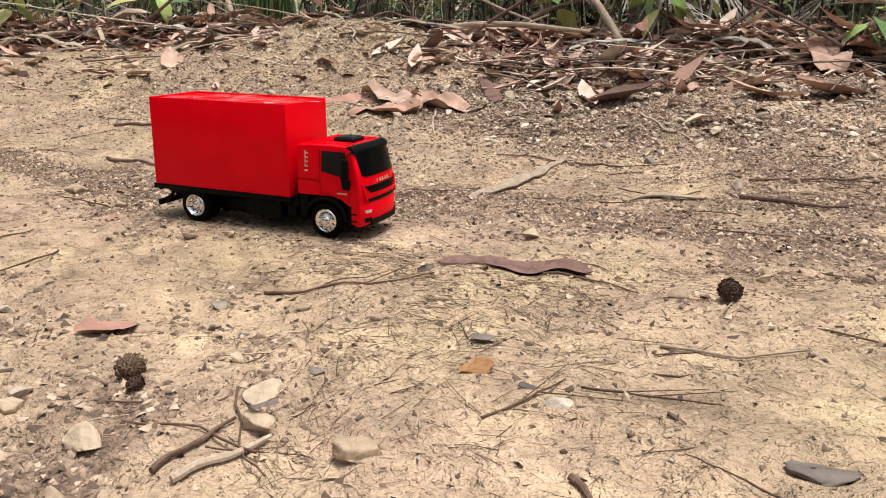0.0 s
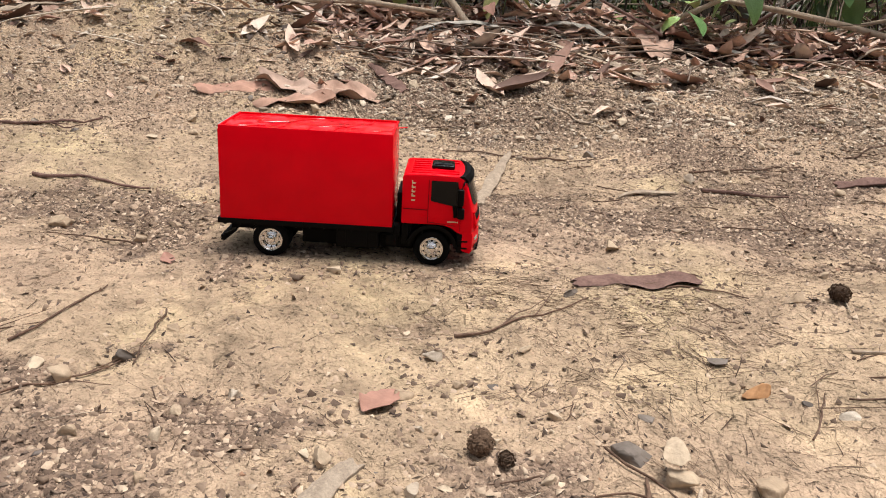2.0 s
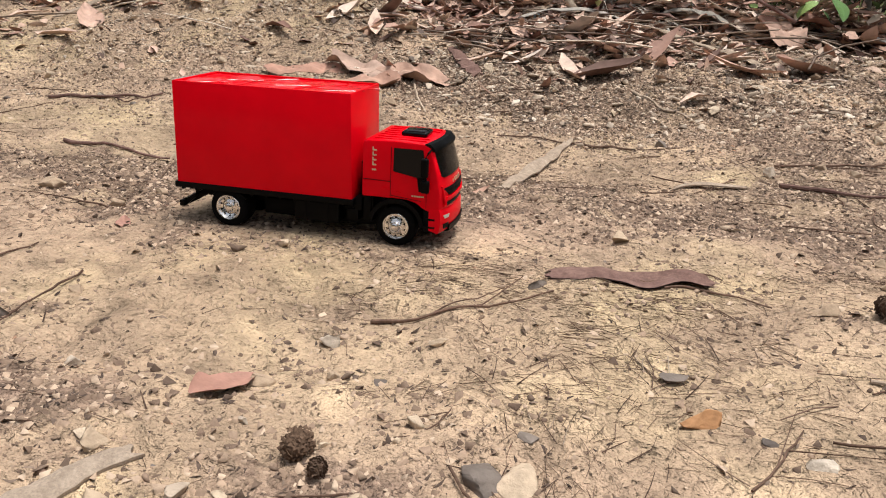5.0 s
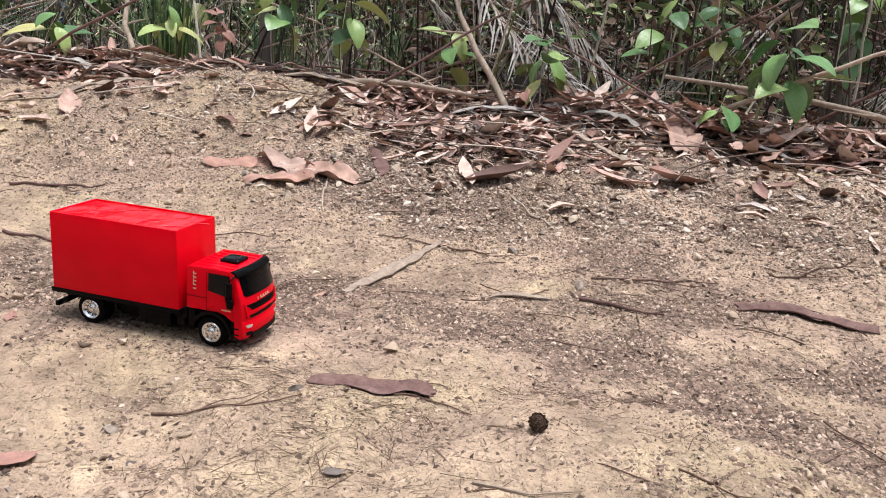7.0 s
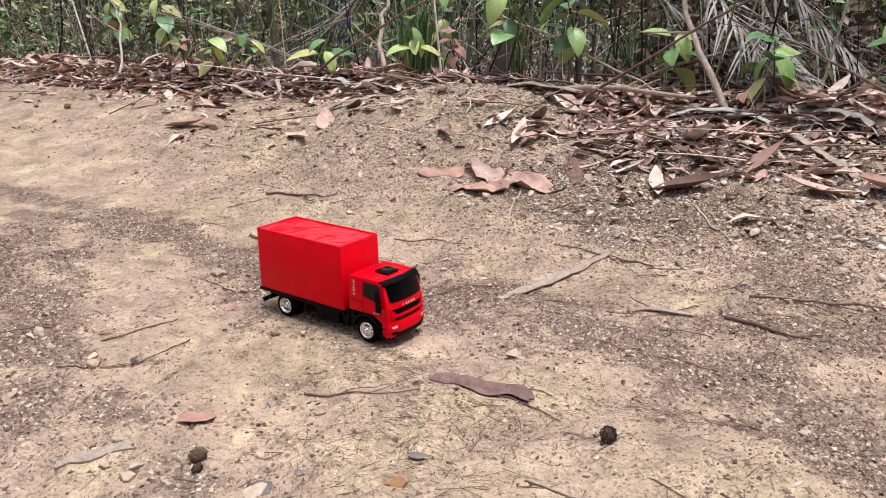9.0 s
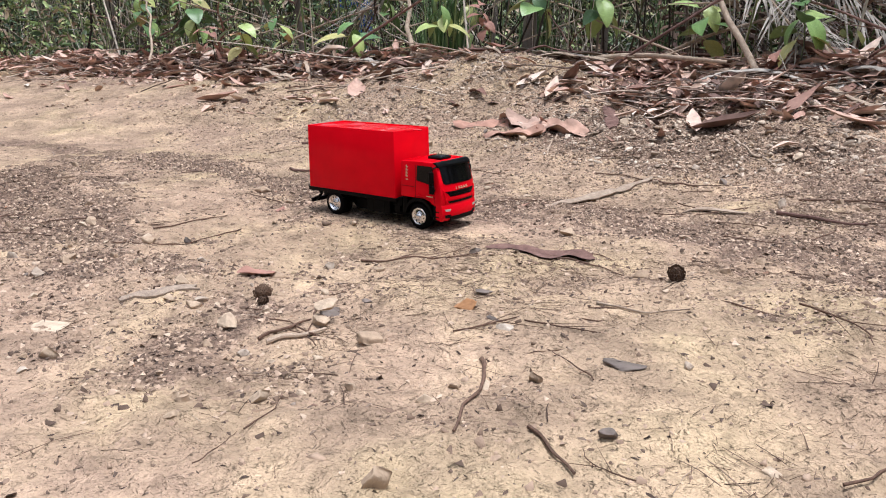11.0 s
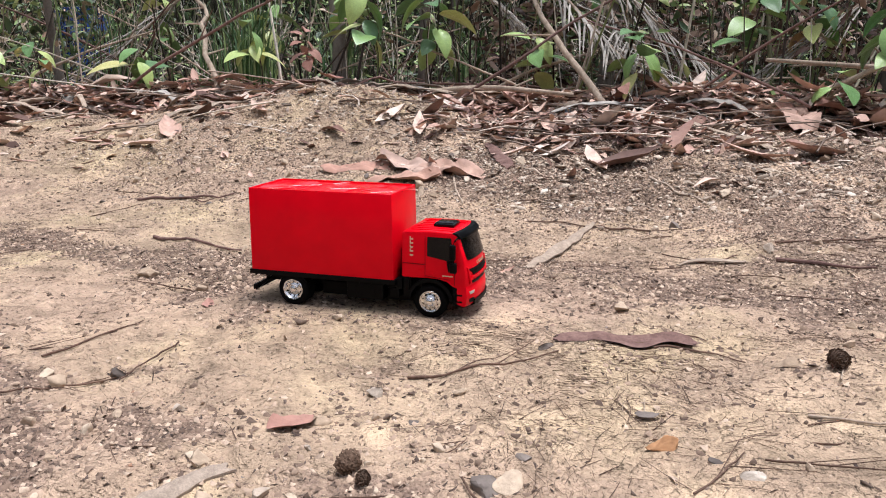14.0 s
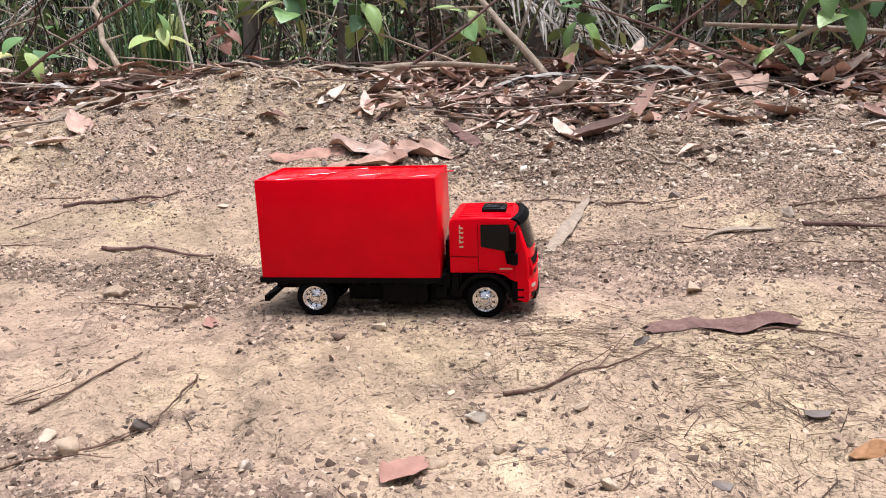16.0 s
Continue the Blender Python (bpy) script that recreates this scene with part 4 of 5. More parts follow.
        box(bm, 0.1775, 0.1980, ya, yb, 0.0265, 0.0610, 0.002)
        part("step_panel", bm, BLACK, cab)
        for z in (0.0335, 0.0455):
            bm = bmesh.new()
            ya, yb = sorted((s * 0.0652, s * 0.060))
            box(bm, 0.1780, 0.1960, ya, yb, z, z + 0.0035, 0.0008)
            part("step", bm, BLACK, cab)
        bm = bmesh.new()
        ya, yb = sorted((s * 0.0600, s * 0.030))
        box(bm, 0.0840, 0.0960, ya, yb, 0.0340, 0.0735, 0.002)
        part("rear_skirt", bm, BLACK, cab)
        bm = bmesh.new()
        for outline in ([(0.1265, 0.1500), (0.1273, 0.1500), (0.1273, 0.0760), (0.1265, 0.0760)], [(0.1273, 0.0790), (0.1780, 0.0740), (0.1780, 0.0733), (0.1273, 0.0782)], [(0.1900, 0.0890), (0.1908, 0.0890), (0.1908, 0.0640), (0.1900, 0.0640)]):
            side_plate(bm, outline, s, 0.0002, 0.001)
        part("door_gap", bm, BLACK, cab)
        bm = bmesh.new()
        side_plate(bm, [(0.0850, 0.1000), (0.1262, 0.0992), (0.1262, 0.0985), (0.0850, 0.0993)], s, 0.0002, 0.001)
        part("panel_seam", bm, BLACK, cab)
        bm = bmesh.new()
        for xa in (0.0985, 0.1190):
            ya, yb = sorted((s * 0.0560, s * 0.0612))
            box(bm, xa - 0.0012, xa + 0.0012, ya, yb, 0.0545, 0.0735, 0.0006)
        part("cab_bracket", bm, BLACK, cab)
        bm = bmesh.new()
        ya, yb = sorted((s * 0.0640, s * 0.0664))
        box(bm, 0.1350, 0.1430, ya, yb, 0.0820, 0.0850, 0.0008)
        part("door_handle", bm, RED, cab)
        # print on the cab's flank, as plain bars
        bm = bmesh.new()
        for k, h in enumerate((0.0030, 0.0062, 0.0058, 0.0062, 0.0064)):
            z = 0.1135 + 0.0072 * k
            side_plate(bm, [(0.0985, z), (0.1045, z), (0.1045, z + 0.0022), (0.0985, z + 0.0022)], s, 0.0005, 0.001)
            if k:
                side_plate(bm, [(0.0985, z + 0.0022), (0.1002, z + 0.0022), (0.1002, z + h - 0.0008), (0.0985, z + h - 0.0008)], s, 0.0005, 0.001)
        part("flank_print", bm, LETTER, cab, "upright row of pale gold bars")
        bm = bmesh.new()
        for k in range(6):
            xa = 0.1600 + 0.0042 * k
            side_plate(bm, [(xa, 0.0795), (xa + 0.0032, 0.0793), (xa + 0.0032, 0.0815), (xa, 0.0817)], s, 0.0005, 0.001)
        part("door_print", bm, LETTER, cab, "short row of pale bars")
    # front: grille, bumper, lamps
    bm = bmesh.new()
    face_patch(bm, span((0.0815, -0.040, 0.040), (0.0875, -0.046, 0.046), (0.0935, -0.054, 0.054)), 0.0010)
    part("upper_grille", bm, BLACK, cab, "black upper grille opening")
    for z in (0.0850, 0.0905):
        bm = bmesh.new()
        face_patch(bm, span((z, -0.041, 0.041), (z + 0.0016, -0.043, 0.043)), 0.0020)
        part("grille_bar", bm, BLACK, cab)
    bm = bmesh.new()
    face_patch(bm, span((0.0665, -0.044, 0.044), (0.0715, -0.046, 0.046)), 0.0010)
    part("lower_grille", bm, BLACK, cab, "black lower grille opening")
    bm = bmesh.new()
    face_patch(bm, span((0.0745, -0.050, 0.050), (0.0800, -0.048, 0.048)), 0.0028, 0.004)
    part("grille_bar", bm, RED, cab)
    bm = bmesh.new()
    for k, w in enumerate((0.003, 0.008, 0.008, 0.008, 0.008)):
        y = -0.020 + 0.0092 * k
        face_patch(bm, span((0.0965, y, y + w * 0.35), (0.1015, y, y + w * 0.35)), 0.0010, 0.001, 2)
        face_patch(bm, span((0.0965, y, y + w * 0.8), (0.0979, y, y + w * 0.8)), 0.0010, 0.001, 2)
    part("front_print", bm, LETTER, cab, "row of pale bars above the grille")
    bm = bmesh.new()
    prism(bm, [(0.187, 0.0310), (0.2090, 0.0265), (0.2145, 0.0305), (0.2160, 0.0440), (0.2152, 0.0590), (0.2125, 0.0630), (0.187, 0.0625)], list(np.linspace(-0.0650, 0.0650, 13)), lambda x, y, z: (x - 0.012 * (abs(y) / 0.065) ** 2.6 * min(max((x - 0.185) / 0.03, 0), 1), y, z))
    bumper = part("bumper", bm, RED, cab, "red front bumper")
    bm = bmesh.new()
    prism(bm, [(0.208, 0.0250), (0.2165, 0.0275), (0.2175, 0.0370), (0.211, 0.0370)], list(np.linspace(-0.044, 0.044, 9)), lambda x, y, z: (x - 0.006 * (abs(y) / 0.04) ** 2 * 0.5, y, z))
    part("air_intake", bm, BLACK, bumper)
    for s in (-1, 1):
        bm = bmesh.new()
        face_patch(bm, span((0.0490, s * 0.050 - 0.0050, s * 0.050 + 0.0060), (0.0540, s * 0.0505 - 0.0075, s * 0.0505 + 0.0085)), 0.0036, 0.004, 4)
        part("headlight", bm, LAMP, bumper, "clear rectangular headlight")
        bm = bmesh.new()
        face_patch(bm, span((0.0335, s * 0.0500 - 0.006, s * 0.0500 + 0.006), (0.0410, s * 0.0500 - 0.008, s * 0.0500 + 0.008)), 0.0032, 0.004, 4)
        part("fog_lamp_recess", bm, BLACK, bumper)
        bm = bmesh.new()
        tube(bm, [(0.198, s * 0.052, 0.060), (0.2085, s * 0.053, 0.070), (0.2030, s * 0.0575, 0.098)], 0.0022, 8)
        part("corner_trim", bm, RED, cab)
    for s in (-1, 1):
        bm = bmesh.new()
        box(bm, 0.114, 0.127, s * 0.0640 - 0.0012, s * 0.0640 + 0.0012, 0.0862, 0.0888, 0.0009)
        part("door_handle", bm, RED, cab)
    bm = bmesh.new()
    box(bm, 0.0880, 0.1900, -0.0450, 0.0450, 0.0340, 0.0740, 0.002)
    part("engine_block", bm, BLACK, truck)
    bm = bmesh.new()
    box(bm, 0.0735, 0.0835, -0.040, 0.040, 0.060, 0.120, 0.002)
    part("cab_back_plate", bm, BLACK, truck)
    return truck


build_truck()


# ---- stones, sticks and leaves that stand out on the ground ----
def stone_mesh(seed, flat=0.7, level=4):
    g = np.random.default_rng(seed)
    v, q = ico(level)
    for _ in range(12):
        d = g.normal(size=3)
        d /= np.linalg.norm(d)
        lim = g.uniform(0.26, 0.62)
        v = v - np.maximum(v @ d - lim, 0)[:, None] * d * 0.97
    rough = value_noise(v[:, 0] + v[:, 2] * 1.7, v[:, 1] + v[:, 2], 0.3, seed) * 0.06 + value_noise(v[:, 0] * 1.3 - v[:, 2], v[:, 1] - v[:, 2], 0.1, seed) * 0.035
    v = v * (1 + rough[:, None])
    v[:, 1] *= g.uniform(0.65, 0.9)
    v[:, 2] *= flat
    return v / np.abs(v[:, 0]).max(), q


def stone(x, y, size, mat, label, seed, flat=0.7, turn=0, tilt=0, up=None, category="stone", group=""):
    v, q = stone_mesh(seed, flat)
    me = fast_mesh("stone", v * size / 2, q, mat, False)
    lift = -size / 2 * float(v[:, 2].min()) * 0.25 if up is None else up
    return put("stone", me, spot(x, y, tilt, tilt * 0.6, turn, lift), label, category, group)


stone(0.505, -0.630, 0.052, STONE, "angular tan stone lying on the clay", 3, 0.62, 20)
stone(0.402, -0.640, 0.042, STONE, "flat pale stone in the stacked pair", 5, 0.5, 10)
stone(0.404, -0.622, 0.044, STONE, "rounded tan stone resting against another", 6, 0.6, 60, 10, 0.031)
stone(0.525, -0.372, 0.036, SLATE, "rounded grey stone half sunk in soil", 8, 0.7, 30)
stone(0.462, 0.050, 0.050, STONE, "pale angular stone beside the wheel track", 9, 0.6, 80)
stone(-0.020, -0.120, 0.030, STONE, "small rounded tan stone by the truck", 10, 0.7, 0)
stone(0.717, -0.157, 0.038, STONE, "pale rounded stone on bare clay", 11, 0.75, 40)
stone(0.874, -0.560, 0.066, SLATE, "flat grey slate slab on the clay", 12, 0.22, 5)
stone(0.932, -0.733, 0.030, SLATE, "small dark pointed slate chip", 13, 0.8, 70, 35)
stone(0.060, -0.880, 0.075, STONE, "broad flat pale stone sunk in the soil", 14, 0.2, 15)
stone(0.364, -0.158, 0.030, SLATE, "dark slate chip beside the wheel track", 15, 0.45, 50)
stone(0.367, -0.579, 0.045, SLATE, "dark grey flat stone on the clay", 16, 0.4, 25)
stone(-0.075, -0.505, 0.030, QUARTZ, "whitish quartz stone on the clay", 17, 0.6, 65)
stone(0.650, -0.492, 0.038, QUARTZ, "pale broken quartz stone", 18, 0.6, 10)
stone(0.705, -0.470, 0.024, STONE, "small tan stone on the clay", 19, 0.8, 90)
stone(0.273, -0.354, 0.026, STONE, "small buff stone on the clay", 20, 0.6, 35)
stone(0.546, -0.457, 0.040, RUSTY, "orange rusty clay lump", 21, 0.55, 0)
stone(0.609, -0.468, 0.024, SLATE, "thin bluish slate chip", 22, 0.35, 45, 20)
stone(0.155, -0.369, 0.038, QUARTZ, "white broken quartz piece", 23, 0.75, 0)
stone(0.230, -0.427, 0.022, SLATE, "dark flat slate chip", 24, 0.3, 20)
stone(0.401, -0.527, 0.026, SLATE, "grey stone sunk in the clay", 25, 0.3, 0)
stone(-0.350, 0.092, 0.036, STONE, "rounded tan stone beside the track", 26, 0.6, 0)
stone(-0.55, 0.05, 0.05, STONE, "pale flat stone beside the track", 27, 0.45, 10)
stone(1.05, 0.10, 0.040, STONE, "tan stone on the verge slope", 28, 0.6, 70)
stone(0.16, -0.70, 0.026, STONE, "small buff stone in the gravel", 29, 0.7, 15)
kinds = [stone_mesh(s, 0.62, 3) for s in range(60, 68)]
for v, q in kinds:
    v[:, 2] -= 0.3 * v[:, 2].min()
meshes = {m.name: [fast_mesh("stone", v * 0.012, q, m, False) for v, q in kinds] for m in (STONE, QUARTZ, SLATE)}
for i, (x, y) in enumerate(np.concatenate([field(200, -1.4, 1.8, -1.25, 2.1, lambda x, y: gravelly(x, y) * (0.35 + 0.65 * (y > 0.5)) * ((np.abs(x) > 0.3) | (np.abs(y) > 0.13))), field(80, -0.7, 1.2, -1.0, -0.40, gravelly)])):
    m = SLATE if i % 29 == 7 else QUARTZ if i % 11 == 4 else STONE
    s = rng.uniform(0.006, 0.017) * (1.25 if y > 0.6 else 1.0)
    word = {"pale field stone": "small tan stone among the gravel", "milky quartz": "small whitish quartz stone among the gravel", "grey slate": "small dark slate stone among the gravel"}[m.name]
    put("small_stone", meshes[m.name][i % 8], spot(x, y, rng.uniform(-15, 15), rng.uniform(-15, 15), rng.uniform(0, 360)) @ Matrix.Diagonal((s / 0.012, s / 0.012 * rng.uniform(0.7, 1), s / 0.012 * rng.uniform(0.7, 1.1), 1)), word, "stone", "small stones on the ground")


def stick_mesh(seed, length, radius, mat, bend=0.12, fork=False, n=14):
    g = np.random.default_rng(seed)
    pts, a, p = [], 0.0, Vector((-length / 2, 0, radius))
    for i in range(n):
        pts.append(p.copy())
        a += g.normal(0, bend)
        p = p + Vector((math.cos(a), math.sin(a), 0)) * length / n
    bm = bmesh.new()
    tube(bm, pts, [radius * (1 - 0.55 * i / n) * g.uniform(0.85, 1.15) for i in range(n)], 7)
    if fork:
        for k in (n // 3, n // 2):
            q, b = pts[k].copy(), g.choice((-1, 1)) * g.uniform(0.5, 0.9)
            br = [q]
            for _ in range(6):
                q = q + Vector((math.cos(b), math.sin(b), 0.06)) * length / n
                br.append(q.copy())
            tube(bm, br, [radius * 0.5 * (1 - 0.6 * i / 7) for i in range(7)], 6)
    return finish(bm, "stick", mat, 50)


def drape(ob_mesh, x, y, rz, up=0.0):
    """The mesh laid on the ground's form at that place and heading."""
    n = len(ob_mesh.vertices)
    co = np.empty(n * 3, np.float32)
    ob_mesh.vertices.foreach_get("co", co)
    co = co.reshape(n, 3)
    a = radians(rz)
    gx_, gy_ = x + co[:, 0] * math.cos(a) - co[:, 1] * math.sin(a), y + co[:, 0] * math.sin(a) + co[:, 1] * math.cos(a)
    smooth = 0.5 * height(gx_, gy_) + 0.25 * height(gx_ + 0.012, gy_) + 0.25 * height(gx_ - 0.012, gy_)
    co[:, 2] += smooth - float(height(x, y)) + up
    ob_mesh.vertices.foreach_set("co", co.ravel())
    ob_mesh.update()
    return spot(x, y, 0, 0, rz)


def stick(x, y, length, radius, rz, mat, label, seed, bend=0.1, fork=False, name="stick"):
    me = stick_mesh(seed, length, radius, mat, bend, fork)
    return put(name, me, drape(me, x, y, rz, 0.001), label, "stick")


stick(0.410, -0.690, 0.10, 0.0042, 62, WOOD, "grey weathered stick lying on the clay", 1, 0.04)
stick(0.365, -0.675, 0.10, 0.0032, 80, TWIG, "brown bent stick beside the stacked stones", 2, 0.08)
stick(0.760, -0.720, 0.26, 0.0030, -55, TWIG, "long thin curved brown twig", 3, 0.10)
stick(0.900, -0.800, 0.10, 0.0028, -30, TWIG, "dark stick lying on the clay", 4, 0.05)
stick(0.80, -0.33, 0.16, 0.0022, 5, WOOD, "pale straight dry stalk", 5, 0.03)
stick(-0.255, -0.501, 0.20, 0.0019, 30, TWIG, "thin dark twig on the soil", 6, 0.12, True)
stick(0.60, -0.10, 0.15, 0.0020, 10, TWIG, "thin arched twig beside the wheel track", 7, 0.12)
stick(0.881, 0.548, 0.22, 0.0055, 8, BARK, "dark brown curved dead branch", 8, 0.05)
stick(-0.62, 0.36, 0.28, 0.0042, 4, BARK, "dark dead branch on the verge", 9, 0.05)
stick(0.95, 0.75, 0.35, 0.0028, 20, TWIG, "long forked twig on the gravel slope", 10, 0.10, True)
stick(0.30, 0.85, 0.36, 0.0028, 170, TWIG, "long curved twig on the gravel slope", 11, 0.08)
stick(-0.20, 0.62, 0.26, 0.0022, 12, TWIG, "thin twig on the gravel slope", 12, 0.1)
stick(0.55, 1.10, 0.28, 0.0040, -50, WOOD, "pale dry stalk on the slope", 13, 0.06)
stick(-0.95, 0.80, 0.34, 0.0050, 25, BARK, "dark dead branch on the slope", 14, 0.07, True)
stick(1.35, 0.95, 0.30, 0.0030, 40, TWIG, "forked twig on the slope", 15, 0.1, True)
shapes = [stick_mesh(100 + s, 0.12, 0.00102, TWIG, 0.20, s % 3 == 0, 11) for s in range(12)]
for i, (x, y) in enumerate(field(290, -1.3, 1.8, -1.25, 1.8, lambda x, y: chaff(x, y) * ((np.abs(x - 0.05) > 0.45) | (np.abs(y) > 0.22)))):
    s = rng.uniform(0.05, 0.19)
    rz = rng.uniform(0, 360)
    dx, dy = s * 0.4 * math.cos(radians(rz)), s * 0.4 * math.sin(radians(rz))
    pitch_ = -math.degrees(math.atan2(float(height(x + dx, y + dy) - height(x - dx, y - dy)), 0.8 * s))
    put("twig", shapes[i % 12], spot(x, y, 0, 0, rz, 0.001) @ pose(0, 0, 0, 0, pitch_, 0) @ Matrix.Diagonal((s / 0.12, s / 0.12, s / 0.1, 1)), "thin dark dry twig on the clay", "twig", "twigs on the ground")


def strip_mesh(seed, length, width, mat, arch=0.02, sway=0.07):
    """A split strip of bark or palm sheath: thin, curved across and along, with torn ends."""
    g = np.random.default_rng(seed)
    bm = bmesh.new()
    n, m = 16, 5
    top, low = [], []
    sway = g.uniform(-sway, sway)
    for i in range(n + 1):
        u = i / n
        w = width * (0.55 + 0.45 * math.sin(math.pi * (0.12 + 0.8 * u))) * g.uniform(0.85, 1.12)
        a, b = [], []
        for k in range(m):
            s = k / (m - 1) * 2 - 1
            x = (u - 0.5) * length + (g.normal(0, 0.02) * length if i in (0, n) else 0)
            y = s * w / 2 + sway * length * math.sin(3 * u)
            z = arch * math.sin(math.pi * u) + 0.12 * w * (1 - s * s) + 0.003
            a.append(bm.verts.new((x, y, z)))
            b.append(bm.verts.new((x, y, z - 0.003)))
        top.append(a), low.append(b)
    for i in range(n):
        for k in range(m - 1):
            bm.faces.new((top[i][k], top[i][k + 1], top[i + 1][k + 1], top[i + 1][k]))
            bm.faces.new((low[i][k], low[i + 1][k], low[i + 1][k + 1], low[i][k + 1]))
        for k in (0, m - 1):
            bm.faces.new((top[i][k], top[i + 1][k], low[i + 1][k], low[i][k]))
    for i in (0, n):
        for k in range(m - 1):
            bm.faces.new((top[i][k], top[i][k + 1], low[i][k + 1], low[i][k]))
    return finish(bm, "strip", mat, 50)


def strip(x, y, length, width, rz, mat, label, seed, arch=0.01, name="bark_strip", sway=0.07):
    me = strip_mesh(seed, length, width, mat, arch, sway)
    return put(name, me, drape(me, x, y, rz, 0.001), label, "bark strip")


strip(0.052, -0.690, 0.13, 0.026, 62, GREY_WOOD, "grey weathered flat piece of wood", 1, 0.0, "wood_splinter", 0.0)
strip(0.275, 0.600, 0.50, 0.030, 79, WOOD, "pale tan split wood strip on the verge", 5, 0.006, "wood_strip", 0.02)
strip(0.635, 0.50, 0.15, 0.016, 14, WOOD, "pale torn strip of dry wood", 6, 0.006)
strip(-0.066, 1.366, 0.26, 0.050, -60, BARK, "dark red bark piece on the slope", 7, 0.01)
strip(1.30, 0.62, 0.30, 0.045, -8, BARK, "long dark bark strip on the slope", 8, 0.01)
for i in range(84):
    x = -2.9 + 0.071 * i + rng.uniform(-0.08, 0.08)
    y = float(bank(x)) + rng.uniform(-0.08, 0.22)
    m = (WOOD, BARK, WOOD, FROND)[i % 4]
    word = {"weathered wood": "pale dry palm sheath strip on the leaf litter", "dead bark": "dark brown bark strip on the leaf litter", "dry palm frond": "grey dry sheath strip on the leaf litter"}[m.name]
    strip(x, y, rng.uniform(0.20, 0.65), rng.uniform(0.02, 0.06), rng.uniform(-32, 32), m, word, 40 + i, rng.uniform(0.03, 0.09))


def sheet_mesh(length, width, seed, mat, wave, name, n=30, m=9):
    """A broad fallen sheath or leaf: thin, torn along its edges, buckled in waves."""
    g = np.random.default_rng(seed)
    ph = g.uniform(0, 6, 4)
    v, q = [], []
    for deep in (0.0, 0.002):
        for i in range(n + 1):
            u = i / n
            w = width * (0.35 + 0.65 * math.sin(math.pi * (0.08 + 0.84 * u)) ** 0.7)
            for k in range(m):
                e = k / (m - 1) * 2 - 1
                torn = 1 + 0.10 * math.sin(17 * u + ph[0]) * abs(e) + 0.12 * float(value_noise(u * 9, e + ph[1], 1.0, seed)) * e * e
                z = 0.004 + 0.006 * wave + wave * width * (0.16 * float(value_noise(u * 4.5, e * 0.9 + ph[2], 1.0, seed)) + 0.07 * float(value_noise(u * 11, e * 2 + ph[3], 1.0, seed)) + 0.22 * e * e * math.sin(2.5 * u + ph[0]))
                v.append(((u - 0.5) * length + 0.1 * width * math.sin(5 * e), e * w * torn / 2 + 0.06 * length * math.sin(4 * u + ph[1]), max(z, 0.002) - deep))
    for side in (0, (n + 1) * m):
        for i in range(n):
            for k in range(m - 1):
                a = side + i * m + k
                q.append((a, a + 1, a + m + 1, a + m))
    return fast_mesh(name, np.array(v), np.array(q), mat, True)


def sheet(x, y, length, width, rz, label, seed, mat=None, wave=1.0, name="dry_sheath", category="sheath"):
    me = sheet_mesh(length, width, seed, mat or SHEATH, wave, name)
    return put(name, me, drape(me, x, y, rz, 0.0), label, category)


sheet(-0.545, 1.200, 0.24, 0.085, 12, "buckled orange-pink dry palm sheath on the slope", 1)
sheet(-0.350, 1.215, 0.27, 0.100, -8, "torn pinkish dry sheath on the slope", 2)
sheet(-0.185, 1.190, 0.20, 0.110, 30, "pale pink crumpled sheath on the slope", 3)
sheet(0.480, -0.105, 0.22, 0.052, 5, "dark reddish brown flat seed pod on the track", 5, BARK, 0.35, "seed_pod", "seed pod")
sheet(-0.330, 1.090, 0.24, 0.075, 5, "long curled tan sheath on the slope", 4)
strip(0.60, 1.98, 0.80, 0.045, -50, WOOD, "long pale curved strip of bark running down the verge", 21, 0.02)
strip(-0.30, 1.98, 0.36, 0.040, 2, BARK, "dark split bark at the foot of the litter", 22, 0.02)
strip(-1.55, 1.80, 0.55, 0.060, 32, WOOD, "broad grey-brown palm sheath on the mound", 23, 0.03)
stick(-0.13, 1.02, 0.34, 0.0040, -72, WOOD, "pale thin stick leaning over the sheaths", 31, 0.04)
stick(-0.24, 1.16, 0.30, 0.0036, -58, TWIG, "dark stick across the pink sheaths", 32, 0.04)
stick(-0.36, -0.32, 0.20, 0.0022, 72, TWIG, "dark grey stick on the clay", 33, 0.05)
stick(0.30, -0.26, 0.26, 0.0024, 22, TWIG, "thin forked twig on the clay", 34, 0.08, True)
stick(0.56, -0.075, 0.14, 0.0020, 14, TWIG, "thin curled stalk of the seed pod", 35, 0.14)


def leaf_thing(x, y, size, rz, mat, label, seed, wide=0.45, tilt=(0, 0), up=0.004, curl=0.35):
    v, q = blade(seed, 14, curl, 0.2, wide, 0.06)
    v = v.copy()
    lo = fast_mesh("dry_leaf", v * size, q, mat, True)
    m = drape(lo, x, y, rz, up - 0.004) if tilt == (0, 0) else spot(x, y, tilt[0], tilt[1], rz, up)
    return put("dry_leaf", lo, m, label, "leaf", "dry leaves standing out on the ground")


leaf_thing(0.094, -0.502, 0.085, 66, RED_LEAF, "flat reddish brown oval leaf on the clay", 2, 0.5, up=0.008, curl=0.03)
leaf_thing(0.95, 2.24, 0.20, 100, DRY_LEAF, "large pale curled leaf lying on the litter", 31, 0.5, (12, -10), 0.05, 0.45)
leaf_thing(1.15, 2.24, 0.20, 20, RED_LEAF, "large reddish curled leaf lying on the litter", 32, 0.5, (12, 8), 0.05, 0.45)
